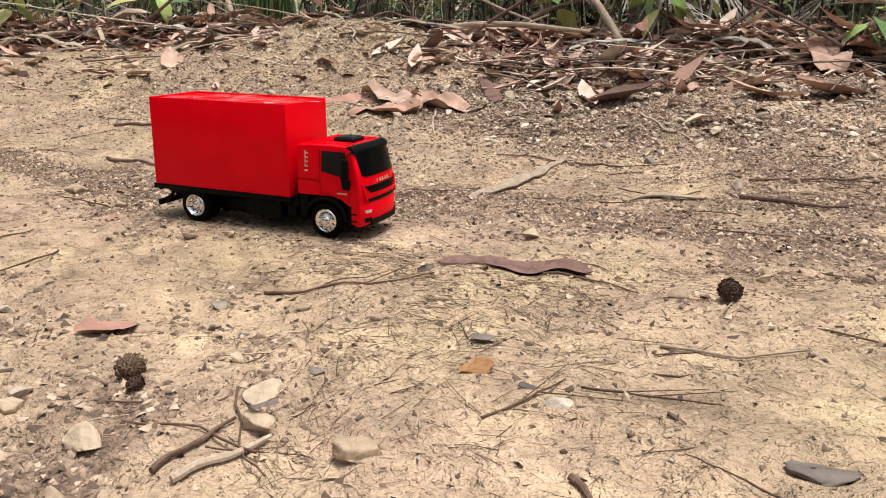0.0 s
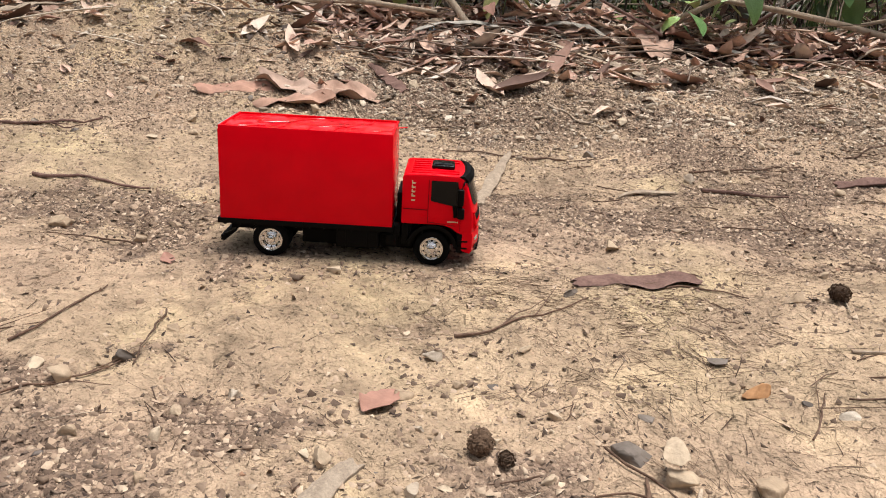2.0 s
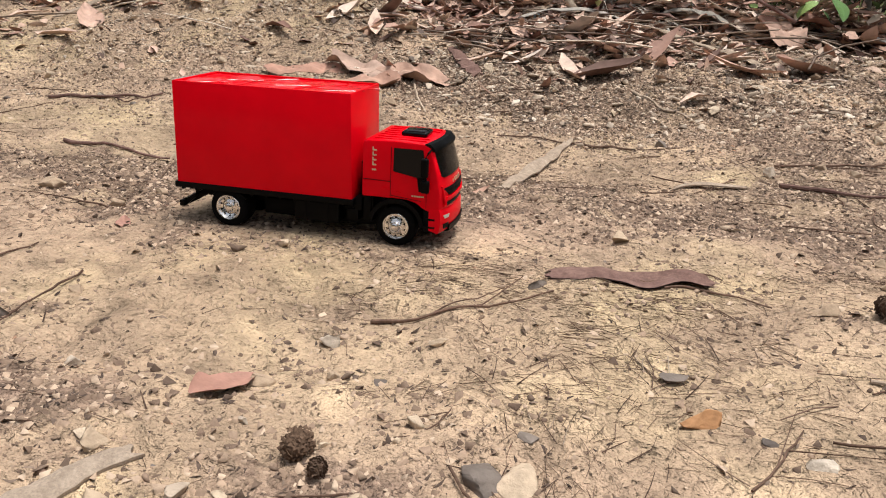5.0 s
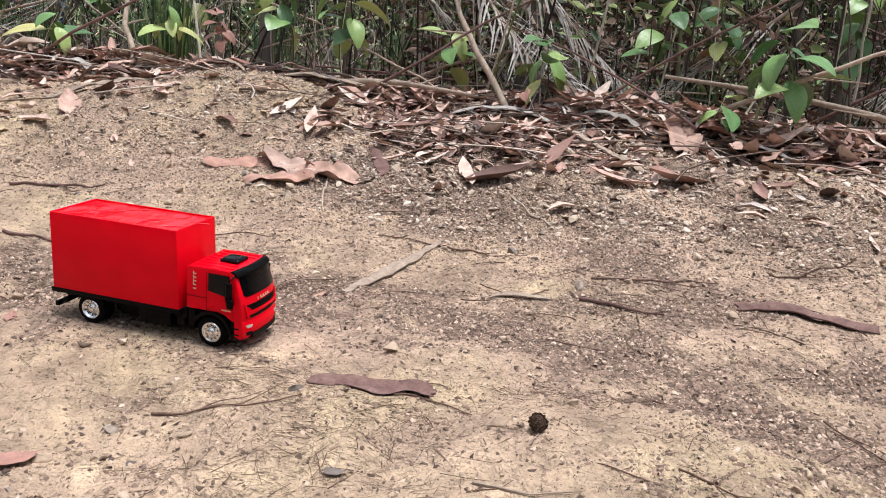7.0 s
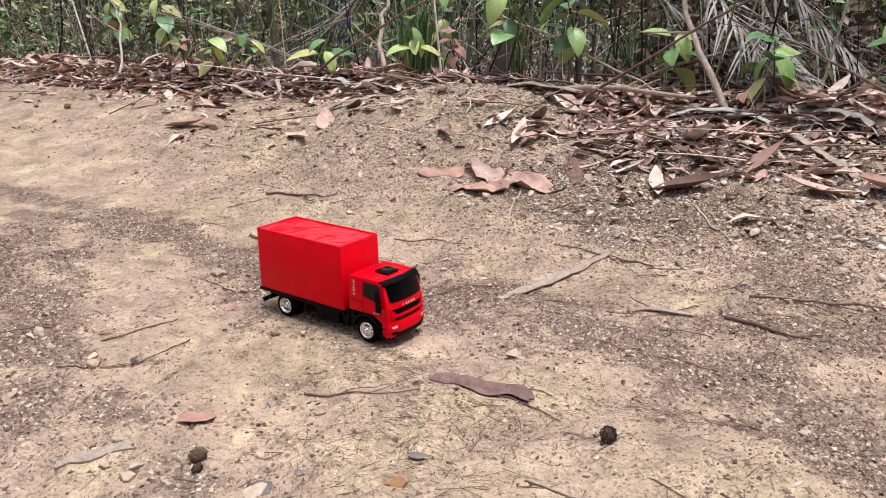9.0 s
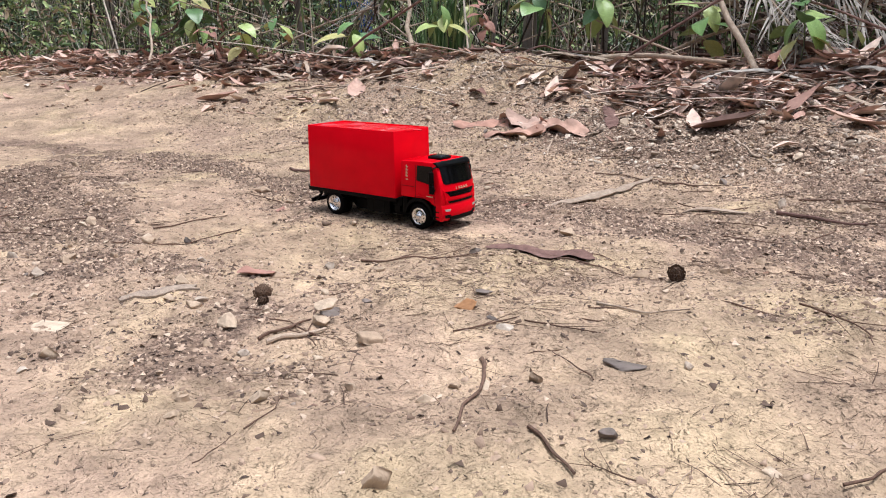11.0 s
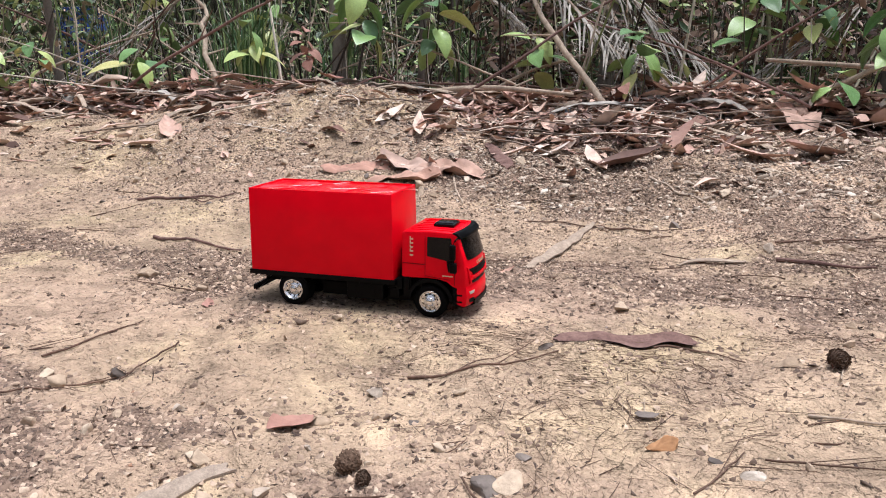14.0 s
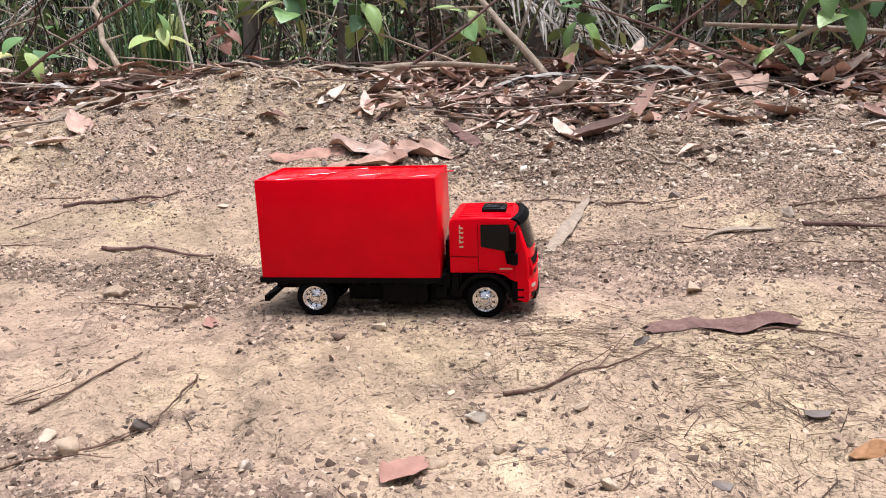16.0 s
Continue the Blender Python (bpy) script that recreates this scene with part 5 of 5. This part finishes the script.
leaf_thing(-0.30, -0.10, 0.05, 120, RED_LEAF, "small reddish dry leaf on the clay", 9, 0.5, curl=0.2)
leaf_thing(0.20, 0.30, 0.04, 40, DRY_LEAF, "small tan dry leaf on the track", 10, 0.5)
for i in range(70):
    x = -3.0 + 0.085 * i + rng.uniform(-0.05, 0.05)
    y = float(bank(x)) + rng.uniform(-0.22, 0.16) - (0.3 if i % 9 == 0 else 0)
    big = rng.uniform(0.06, 0.14)
    leaf_thing(x, y, big, rng.uniform(0, 360), RED_LEAF if i % 6 == 0 else DRY_LEAF, "reddish brown curled dry leaf on the litter" if i % 6 == 0 else "curled brown dry leaf lying on the litter", 100 + i, rng.uniform(0.22, 0.42), (rng.uniform(-10, 10), rng.uniform(-8, 8)), 0.03, 0.36)


# broad crumpled leaves and sheaths heaped on the litter
for i in range(46):
    x = -1.9 + 0.088 * i + rng.uniform(-0.05, 0.05)
    y = float(bank(x)) + rng.uniform(-0.10, 0.14)
    if abs(x + 0.95) < 0.4:
        continue
    long = rng.uniform(0.10, 0.22) * (1.3 if x > 0.3 else 1.0)
    m, word = ((BUFF, "broad pale buff crumpled leaf on the litter"), (SHEATH, "pinkish crumpled sheath on the litter"), (BUFF, "curled buff dead leaf on the litter"), (BARK, "dark brown curled leaf on the litter"))[i % 4]
    me = sheet_mesh(long, long * rng.uniform(0.35, 0.6), 700 + i, m, rng.uniform(0.8, 1.5), "broad_leaf", 16, 7)
    put("broad_leaf", me, spot(x, y, rng.uniform(-14, 22), rng.uniform(-14, 14), rng.uniform(0, 360), 0.035), word, "leaf", "broad dead leaves on the verge")


def pine_cone(x, y, size, label, seed):
    bm = bmesh.new()
    g = np.random.default_rng(seed)
    bmesh.ops.create_icosphere(bm, subdivisions=2, radius=0.36 * size)
    for v in bm.verts:
        v.co.x *= 1.25
    for k in range(150):
        a, u = 2.39996 * k, (k + 0.5) / 150 * 2 - 1
        rr = math.sqrt(max(0, 1 - u * u))
        c = Vector((u * 0.50, rr * 0.38 * math.cos(a), rr * 0.38 * math.sin(a))) * size
        d = (Vector((u * 0.6 + 0.35, rr * math.cos(a), rr * math.sin(a)))).normalized()
        s = size * 0.10 * g.uniform(0.6, 1.4)
        d = (d + Vector(g.normal(0, 0.28, 3).tolist())).normalized()
        c = c * g.uniform(0.86, 1.08)
        side = d.cross(Vector((1, 0, 0.01))).normalized() * s
        along = d * s * 0.9
        tip = bm.verts.new(c + along)
        a1, a2 = bm.verts.new(c + side), bm.verts.new(c - side)
        lo_ = bm.verts.new(c + d.cross(side).normalized() * s * 0.6)
        for f in ((a1, a2, tip), (a1, lo_, tip), (a2, tip, lo_), (a1, lo_, a2)):
            bm.faces.new(f)
    return put("pine_cone", finish(bm, "pine_cone", CONE), spot(x, y, 20, 0, g.uniform(0, 360), size * 0.36), label, "cone")


pine_cone(0.783, -0.159, 0.034, "dark brown round pine cone on the clay", 1)
pine_cone(0.208, -0.590, 0.032, "dark brown open pine cone on the clay", 2)
pine_cone(0.235, -0.612, 0.020, "small dark pine cone beside a larger one", 3)

# ---- the wood behind the verge ----
def broad_leaf(seed):
    """A fresh oval leaf one unit long on a short stalk, folded along its midrib, with ribs and a drooping tip."""
    g = np.random.default_rng(seed)
    v, q, n = [], [], 14
    droop, wide = g.uniform(0.25, 0.7), g.uniform(0.40, 0.52)
    x, z = 0.0, 0.0
    for i in range(n + 1):
        u = i / n
        w = wide * (math.sin(math.pi * u ** 0.8) ** 0.8 if 0 < u < 1 else 0.0) + 0.006
        a = 0.25 - droop * 1.6 * u
        if i:
            x += math.cos(a) / n
            z += math.sin(a) / n
        for k in (-1.0, -0.66, -0.33, 0.0, 0.33, 0.66, 1.0):
            rib = 0.010 * math.sin(u * 44 - abs(k) * 7)
            v.append((0.12 + 0.88 * x, k * w * 0.5, z + 0.16 * w * abs(k) - 0.10 * w * k * k + rib * (1 - abs(k)) * (k != 0)))
    for i in range(n):
        for k in range(6):
            q.append((7 * i + k, 7 * i + k + 1, 7 * i + 8 + k, 7 * i + 7 + k))
    b = len(v)
    for xx in (0.0, 0.14):
        v += [(xx, -0.008, 0.0), (xx, 0.008, 0.0), (xx, 0.0, 0.012)]
    q += [(b, b + 1, b + 4, b + 3), (b + 1, b + 2, b + 5, b + 4), (b + 2, b, b + 3, b + 5)]
    return np.array(v), np.array(q)


BROAD = [fast_mesh("leaf", *broad_leaf(200 + s), GREEN, True) for s in range(8)]
WITHERED = [fast_mesh("leaf", *broad_leaf(220 + s), RED_LEAF, True) for s in range(4)]


def sapling(x, y, tall, leaves, size, label, seed, lean=0.1, kinds=BROAD):
    leaves, size = int(leaves * 1.4), size * 1.3
    g = np.random.default_rng(seed)
    plant = thing("sapling", label, "plant", spot(x, y, 0, 0, g.uniform(0, 360)))
    pts = [Vector((lean * tall * u * u, 0.03 * math.sin(4 * u), tall * u)) for u in np.linspace(0, 1, 8)]
    bm = bmesh.new()
    tube(bm, pts, [0.006 * (1 - 0.6 * i / 8) * (0.5 + tall) for i in range(8)], 6)
    part("stem", bm, THICKET, plant)
    for k in range(leaves):
        u = 0.52 + 0.48 * (k + 1) / leaves
        p = pts[0].lerp(pts[-1], u)
        p.x = lean * tall * u * u
        a = 137.5 * k + g.uniform(-20, 20)
        s = size * g.uniform(0.65, 1.15)
        put("leaf", kinds[int(g.integers(len(kinds)))], Matrix.Translation(p) @ pose(0, 0, 0, 0, 0, a) @ pose(0, 0, 0, g.uniform(-30, 30), g.uniform(-15, 60), 0) @ Matrix.Diagonal((s, s, s, 1)), parent=plant)
    return plant


NEAR_PLANTS = [
    (0.34, 0.10, 0.34, 7, 0.16, "low sapling with bright yellow-green oval leaves"),
    (-0.64, 0.16, 0.52, 9, 0.18, "sapling with long drooping bluish green leaves"),
    (-0.95, 0.20, 0.56, 7, 0.16, "sapling with pale yellow-green leaves"),
    (-2.29, 0.12, 0.30, 4, 0.19, "low sapling with large ribbed green leaves"),
    (-2.75, 0.15, 0.34, 5, 0.15, "low sapling with mid green oval leaves"),
    (-3.07, 0.12, 0.34, 5, 0.14, "low sapling with two-tone green leaves"),
    (1.12, 0.06, 0.22, 3, 0.14, "seedling with two pale green leaves"),
    (1.42, 0.15, 0.50, 9, 0.18, "sapling with mottled yellow-green leaves"),
    (-1.55, 0.15, 0.40, 6, 0.14, "leafy sapling with mid green oval leaves"),
    (-0.20, 0.45, 0.40, 6, 0.14, "sapling with ribbed mid green leaves"),
    (0.80, 0.55, 0.66, 7, 0.15, "sapling with broad green leaves"),
    (1.95, 0.30, 0.50, 8, 0.17, "sapling with broad green leaves"),
    (2.40, 0.35, 0.42, 8, 0.17, "sapling with pale green leaves"),
]
MORE_PLANTS = [
    (-3.9, 0.40, 0.60, 9, 0.17, "leafy green sapling at the wood's edge"),
    (-4.6, 0.50, 0.60, 9, 0.18, "leafy green sapling at the wood's edge"),
    (2.9, 0.40, 0.55, 9, 0.18, "leafy green sapling at the wood's edge"),
    (-1.90, 0.75, 0.62, 8, 0.16, "sapling with pale green leaves"),
    (0.10, 0.85, 0.85, 9, 0.16, "taller green sapling inside the thicket"),
    (1.15, 0.80, 0.75, 9, 0.15, "taller green sapling inside the thicket"),
    (-1.30, 0.75, 0.80, 10, 0.16, "taller green sapling inside the thicket"),
    (-2.6, 0.95, 0.80, 9, 0.15, "taller green sapling inside the thicket"),
    (1.75, 0.75, 0.80, 9, 0.16, "taller green sapling inside the thicket"),
]
for i, (x, dy, tall, n, size, word) in enumerate(NEAR_PLANTS + MORE_PLANTS):
    sapling(x, float(bank(x)) + dy, tall, n, size, word, 300 + i, rng.uniform(-0.2, 0.25))
for i, (x, dy, tall, n, size) in enumerate(((-1.22, 0.06, 0.28, 7, 0.09), (-3.35, 0.10, 0.34, 7, 0.10), (0.32, 0.0, 0.14, 3, 0.10))):
    sapling(x, float(bank(x)) + dy, tall, n, size, "withered plant with reddish brown leaves at the litter's edge", 340 + i, 0.15, WITHERED)


def stem_shape(seed, n=7, sway=0.12):
    g = np.random.default_rng(seed)
    v, q = [], []
    x, y = np.cumsum(g.normal(0, sway / 2, n)), np.cumsum(g.normal(0, sway / 2, n))
    for i in range(n):
        w = 0.5 * (1 - 0.6 * i / n)
        for k in range(4):
            v.append((x[i] * 6 + w * math.cos(1.571 * k), y[i] * 6 + w * math.sin(1.571 * k), i / (n - 1)))
    for i in range(n - 1):
        for k in range(4):
            q.append((4 * i + k, 4 * i + (k + 1) % 4, 4 * i + 4 + (k + 1) % 4, 4 * i + 4 + k))
    return np.array(v), np.array(q)


def leaning(n, spread):
    a, t = rng.random(n) * 2 * np.pi, np.abs(rng.normal(0, spread, n))
    ax = np.stack([np.cos(a), np.sin(a), 0 * a], 1)
    K = np.zeros((n, 3, 3))
    K[:, 0, 2], K[:, 1, 2], K[:, 2, 0], K[:, 2, 1] = ax[:, 1], -ax[:, 0], -ax[:, 1], ax[:, 0]
    return np.eye(3)[None] + np.sin(t)[:, None, None] * K + (1 - np.cos(t))[:, None, None] * (K @ K)


def wood_edge(x, y):
    d = y - bank(x)
    return (d > 0.3) * np.clip(0.35 + 0.65 * np.exp(-(d - 0.6) / 2.5), 0, 1)


xy = field(1500, -13, 7, 1.6, 9, wood_edge)
w = 0.003 + 0.0045 * rng.gamma(1.1, 1.0, len(xy))
strew("thicket_stems", [stem_shape(s) for s in range(12)], ground_points(xy, 0.02), np.stack([w, w, rng.uniform(0.6, 2.6, len(xy))], 1), leaning(len(xy), 0.33), THICKET, "tangle of thin brown and grey stems in the wood", "thicket")
xy = field(1300, -8, 6, 2.1, 7, wood_edge)
w = 0.003 + 0.003 * rng.gamma(1.2, 1.0, len(xy))
strew("fallen_stems", [stem_shape(s, 8, 0.2) for s in range(20, 30)], ground_points(xy, -0.05), np.stack([w, w, rng.uniform(0.5, 1.6, len(xy))], 1), leaning(len(xy), 0.9), THICKET, "dead leaning and fallen stems in the thicket", "thicket")


def undergrowth(n, x0, x1, y0, y1, low, high, size, mat, name, label, dens):
    xy = field(n, x0, x1, y0, y1, dens)
    p = ground_points(xy, 0)
    p[:, 2] += rng.uniform(low, high, n) * rng.random(n) ** 0.5
    s = size * rng.uniform(0.5, 1.3, n)
    return strew(name, [fleck(400 + k) for k in range(8)], p, np.stack([s, s, s], 1), turns(n, 0.8), mat, label, "undergrowth", True)


undergrowth(30000, -14, 7, 1.8, 9, 0.02, 1.7, 0.085, WILD, "undergrowth", "dense dark green and brown undergrowth leaves", lambda x, y: wood_edge(x, y) * ease(0.35 + 1.3 * value_noise(x, y, 0.8, 61)))
undergrowth(4500, -8, 6, 2.3, 4.5, 0.0, 0.10, 0.10, LITTER, "wood_floor_leaves", "dead brown leaves on the wood's floor", lambda x, y: (y - bank(x) > 0.25) * 1.0)

undergrowth(5000, -0.6, 3.2, 2.7, 4.6, 0.10, 1.2, 0.075, DEAD, "dead_foliage", "hanging brown dead foliage in the thicket", lambda x, y: (y - bank(x) > 0.55) * ease(0.3 + 1.3 * value_noise(x, y, 0.5, 95)))


def frond(x, y, z, length, rz, droop, label, seed):
    """A dead palm frond: a rib with many narrow hanging leaflets."""
    g = np.random.default_rng(seed)
    top = thing("palm_frond", label, "palm frond", spot(x, y, 0, 0, rz))
    pts = [Vector((length * u, 0.04 * math.sin(3 * u), z * (1 - u) ** droop)) for u in np.linspace(0, 1, 10)]
    bm = bmesh.new()
    tube(bm, pts, [0.011 * (1 - 0.75 * i / 10) for i in range(10)], 7)
    part("rib", bm, WOOD, top)
    for k in range(46):
        u = 0.12 + 0.85 * k / 46
        i = min(int(u * 9), 8)
        p = pts[i].lerp(pts[i + 1], u * 9 - i)
        for s in (-1, 1):
            ln = length * g.uniform(0.22, 0.42)
            d = Vector((0.65 + g.normal(0, 0.1), s * g.uniform(0.2, 0.8), -g.uniform(0.3, 0.9))).normalized()
            q = p + d * ln
            q.z = max(q.z, 0.01)
            mid = p.lerp(q, 0.5) + Vector((0, 0, 0.02))
            side = d.cross(Vector((0, 0, 1))).normalized() * 0.006
            me = bpy.data.meshes.new("leaflet")
            me.from_pydata([p - side * 0.5, p + side * 0.5, mid + side, mid + Vector((0, 0, 0.003)), mid - side, q], [], [(0, 1, 2, 3), (0, 3, 4), (3, 2, 5), (4, 3, 5)])
            me.materials.append(FROND)
            new("leaflet", me).parent = top
    return top


for i, (x, dy, z, ln, rz, dr) in enumerate(((-0.35, 0.75, 0.85, 1.1, -35, 1.1), (-0.10, 0.85, 0.95, 1.2, -20, 1.3), (-0.7, 0.9, 0.8, 1.0, 15, 1.2), (0.1, 0.7, 0.6, 0.9, -55, 1.4), (1.5, 1.0, 0.7, 1.0, 190, 1.2), (-2.4, 1.0, 0.8, 1.1, 200, 1.2), (2.6, 1.0, 0.7, 1.1, 170, 1.2))):
    frond(x, float(bank(x)) + dy, z, ln, rz, dr, "dead grey palm frond hanging at the wood's edge", 500 + i)


def branch(x, y, z0, z1, length, rz, radius, mat, label, seed, name="fallen_branch"):
    g = np.random.default_rng(seed)
    n = 12
    bm = bmesh.new()
    wig = np.cumsum(g.normal(0, 0.02, n)) * length
    pts = [Vector((length * (i / (n - 1) - 0.5), wig[i], z0 + (z1 - z0) * i / (n - 1) + 0.03 * math.sin(4 * i / n))) for i in range(n)]
    tube(bm, pts, [radius * (1 - 0.5 * i / n) for i in range(n)], 8)
    for k in (4, 7, 9):
        d = Vector((0.5, g.choice((-1, 1)) * 0.6, g.uniform(-0.1, 0.5))).normalized()
        tube(bm, [pts[k] + d * length * 0.05 * j for j in range(5)], [radius * 0.4 * (1 - 0.15 * j) for j in range(5)], 6)
    return put(name, finish(bm, name, mat, 50), spot(x, y, 0, 0, rz), label, "branch")


for i in range(54):
    x = -5.0 + 0.150 * i
    branch(x, float(bank(x)) + rng.uniform(0.10, 0.9), 0.03 + 0.02 * (i % 3), rng.uniform(0.05, 0.9) if i % 3 else 0.06, rng.uniform(0.6, 1.4), rng.uniform(-35, 35) + (180 if i % 2 else 0), rng.uniform(0.005, 0.012), (WOOD, BARK, WOOD)[i % 3], ("pale dead branch lying at the wood's edge", "brown dead branch lying at the wood's edge", "thin pale dead branch at the wood's edge")[i % 3], 600 + i)
for i, (x, dy, ln, rz, z1) in enumerate(((-0.25, 0.45, 1.3, 140, 0.95), (-1.95, 0.40, 0.9, 125, 0.7), (0.95, 0.16, 1.2, -4, 0.08), (1.6, 0.35, 1.4, 170, 0.25), (-0.35, 0.12, 0.8, 8, 0.07))):
    branch(x, float(bank(x)) + dy, 0.04, z1, ln, rz, 0.017, WOOD, "pale grey fallen branch leaning in the thicket", 640 + i)

CROWN_LEAVES = None


def tree(x, y, tall, radius, seed, label):
    global CROWN_LEAVES
    g = np.random.default_rng(seed)
    t = thing("tree", label, "tree", spot(x, y, 0, 0, g.uniform(0, 360)))
    n = 12
    wx, wy = np.cumsum(g.normal(0, 0.012, n)) * tall, np.cumsum(g.normal(0, 0.012, n)) * tall
    pts = [Vector((wx[i] - wx[0], wy[i] - wy[0], tall * i / (n - 1) - 0.03)) for i in range(n)]
    bm = bmesh.new()
    tube(bm, pts, [radius * (1.25 if i == 0 else 1 - 0.7 * i / n) for i in range(n)], 12)
    part("trunk", bm, TRUNK, t, smooth=60)
    for k in range(5):
        i = 6 + k
        d = Vector((math.cos(2.4 * k), math.sin(2.4 * k), 0.7)).normalized()
        bm = bmesh.new()
        tube(bm, [pts[i] + d * tall * 0.055 * j + Vector((0, 0, 0.01 * j * j)) for j in range(6)], [radius * 0.4 * (1 - 0.16 * j) for j in range(6)], 6)
        part("limb", bm, TRUNK, t, smooth=60)
    # crowns stay above view; their leaf count sets the shade on wood and verge
    if CROWN_LEAVES is None:
        m = 150
        c = rng.normal(0, 1, (m, 3)) * np.array([0.9, 0.9, 0.7])
        c = c + 0.5 * np.sign(c) * (rng.random((m, 1)) < 0.4)
        s = rng.uniform(0.10, 0.22, m)
        shapes_ = [fleck(700 + k) for k in range(4)]
        vs, qs, base = [], [], 0
        rot = turns(m, 0.7)
        for k in range(m):
            v, q = shapes_[k % 4]
            vs.append((rot[k] @ (v * s[k]).T).T + c[k])
            qs.append(q + base)
            base += len(v)
        CROWN_LEAVES = fast_mesh("crown", np.concatenate(vs), np.concatenate(qs), WILD, True)
    put("crown", CROWN_LEAVES, Matrix.Translation(pts[-2]) @ pose(0, 0, 0.1, 0, 0, g.uniform(0, 360)) @ Matrix.Scale(tall / 5.0, 4), parent=t)


for i in range(20):
    x = -8 + 0.8 * i + rng.uniform(-0.25, 0.25)
    y = float(bank(x)) + (1.0, 2.2, 3.6)[i % 3] + rng.uniform(-0.3, 0.5)
    tree(x, y, rng.uniform(4.0, 7.0), rng.uniform(0.016, 0.045), 800 + i, "slender grey-barked tree in the wood")


tree(0.12, float(bank(0.12)) + 0.75, 5.5, 0.042, 850, "pale grey-barked tree at the wood's edge")
tree(-1.45, float(bank(-1.45)) + 0.9, 5.0, 0.045, 851, "grey-barked tree at the wood's edge")
tree(1.75, float(bank(1.75)) + 1.1, 5.0, 0.06, 852, "grey-barked tree at the wood's edge")


def tussock(x, y, tall, n, label, seed):
    g = np.random.default_rng(seed)
    bm = bmesh.new()
    for k in range(n):
        a, sp = g.uniform(0, 6.283), g.uniform(0.05, 0.55)
        h = tall * g.uniform(0.6, 1.1)
        b = Vector((g.normal(0, 0.05), g.normal(0, 0.05), -0.01))
        d = Vector((math.cos(a), math.sin(a), 0)) * sp * h
        s = Vector((-math.sin(a), math.cos(a), 0)) * 0.0045
        p1, p2 = b + d * 0.25 + Vector((0, 0, h * 0.55)), b + d + Vector((0, 0, h * g.uniform(0.75, 1.0)))
        v = [bm.verts.new(c) for c in (b - s, b + s, p1 + s, p1 - s, p2)]
        bm.faces.new((v[0], v[1], v[2], v[3])), bm.faces.new((v[3], v[2], v[4]))
    return put("grass_clump", finish(bm, "grass_clump", REED, 60), spot(x, y), label, "grass")


for i, (x, dy, h) in enumerate(((-1.75, 0.05, 0.75), (-1.6, 0.9, 0.9), (-2.3, 0.6, 0.7), (-0.8, 1.1, 0.7), (-3.1, 0.8, 0.9), (1.1, 0.8, 0.5), (2.2, 0.8, 0.6))):
    tussock(x, float(bank(x)) + dy + 0.35, h, 120 if h == 0.75 else 70, "tall clump of dark green reedy stems", 900 + i)


def blue_drum(x, y):
    drum = thing("plastic_drum", "blue plastic drum standing at the wood's edge", "drum", spot(x, y))
    bm = bmesh.new()
    prof = [(0.26, 0.0), (0.285, 0.02), (0.29, 0.06), (0.29, 0.30), (0.300, 0.315), (0.300, 0.335), (0.29, 0.35), (0.29, 0.62), (0.300, 0.635), (0.300, 0.655), (0.29, 0.67), (0.285, 0.86), (0.27, 0.90)]
    rings = lathe(bm, prof, 40)
    bm.faces.new(rings[0]), bm.faces.new(rings[-1])
    bmesh.ops.rotate(bm, verts=bm.verts, cent=(0, 0, 0), matrix=Matrix.Rotation(radians(90), 3, "X"))
    part("body", bm, BLUE, drum)
    bm = bmesh.new()
    lid = lathe(bm, [(0.275, 0.885), (0.305, 0.885), (0.305, 0.925), (0.275, 0.93)], 40)
    bm.faces.new(lid[0]), bm.faces.new(lid[-1])
    bmesh.ops.rotate(bm, verts=bm.verts, cent=(0, 0, 0), matrix=Matrix.Rotation(radians(90), 3, "X"))
    part("lid", bm, BLUE, drum, "blue drum lid with a rolled edge")


blue_drum(-6.0, 6.2)
v, q = blade(990, 8, 0.9, 0.5, 0.8)
put("wrapper", fast_mesh("wrapper", v * 0.05, q, LITTER_PLASTIC, True), spot(0.05, float(bank(0.05)) - 0.02, 20, 0, 40, 0.02), "crumpled pale blue plastic wrapper on the litter", "wrapper")

# far woodland all round, closing the clearing; added unseen behind the camera to block low sky
n, rad = 96, 17.0
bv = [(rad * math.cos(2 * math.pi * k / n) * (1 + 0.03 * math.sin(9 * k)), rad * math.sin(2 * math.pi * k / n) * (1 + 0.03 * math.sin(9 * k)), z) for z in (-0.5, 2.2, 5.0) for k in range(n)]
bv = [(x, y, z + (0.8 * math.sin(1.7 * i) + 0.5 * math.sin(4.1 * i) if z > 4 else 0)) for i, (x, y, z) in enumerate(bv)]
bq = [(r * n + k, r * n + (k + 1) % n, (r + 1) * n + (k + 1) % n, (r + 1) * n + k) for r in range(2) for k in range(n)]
tagged(new("backdrop", fast_mesh("backdrop", np.array(bv), np.array(bq), FAR, True)), "green and brown woodland backdrop, shaded gaps and sky-lit breaks painted in", "woodland", kind="structure")
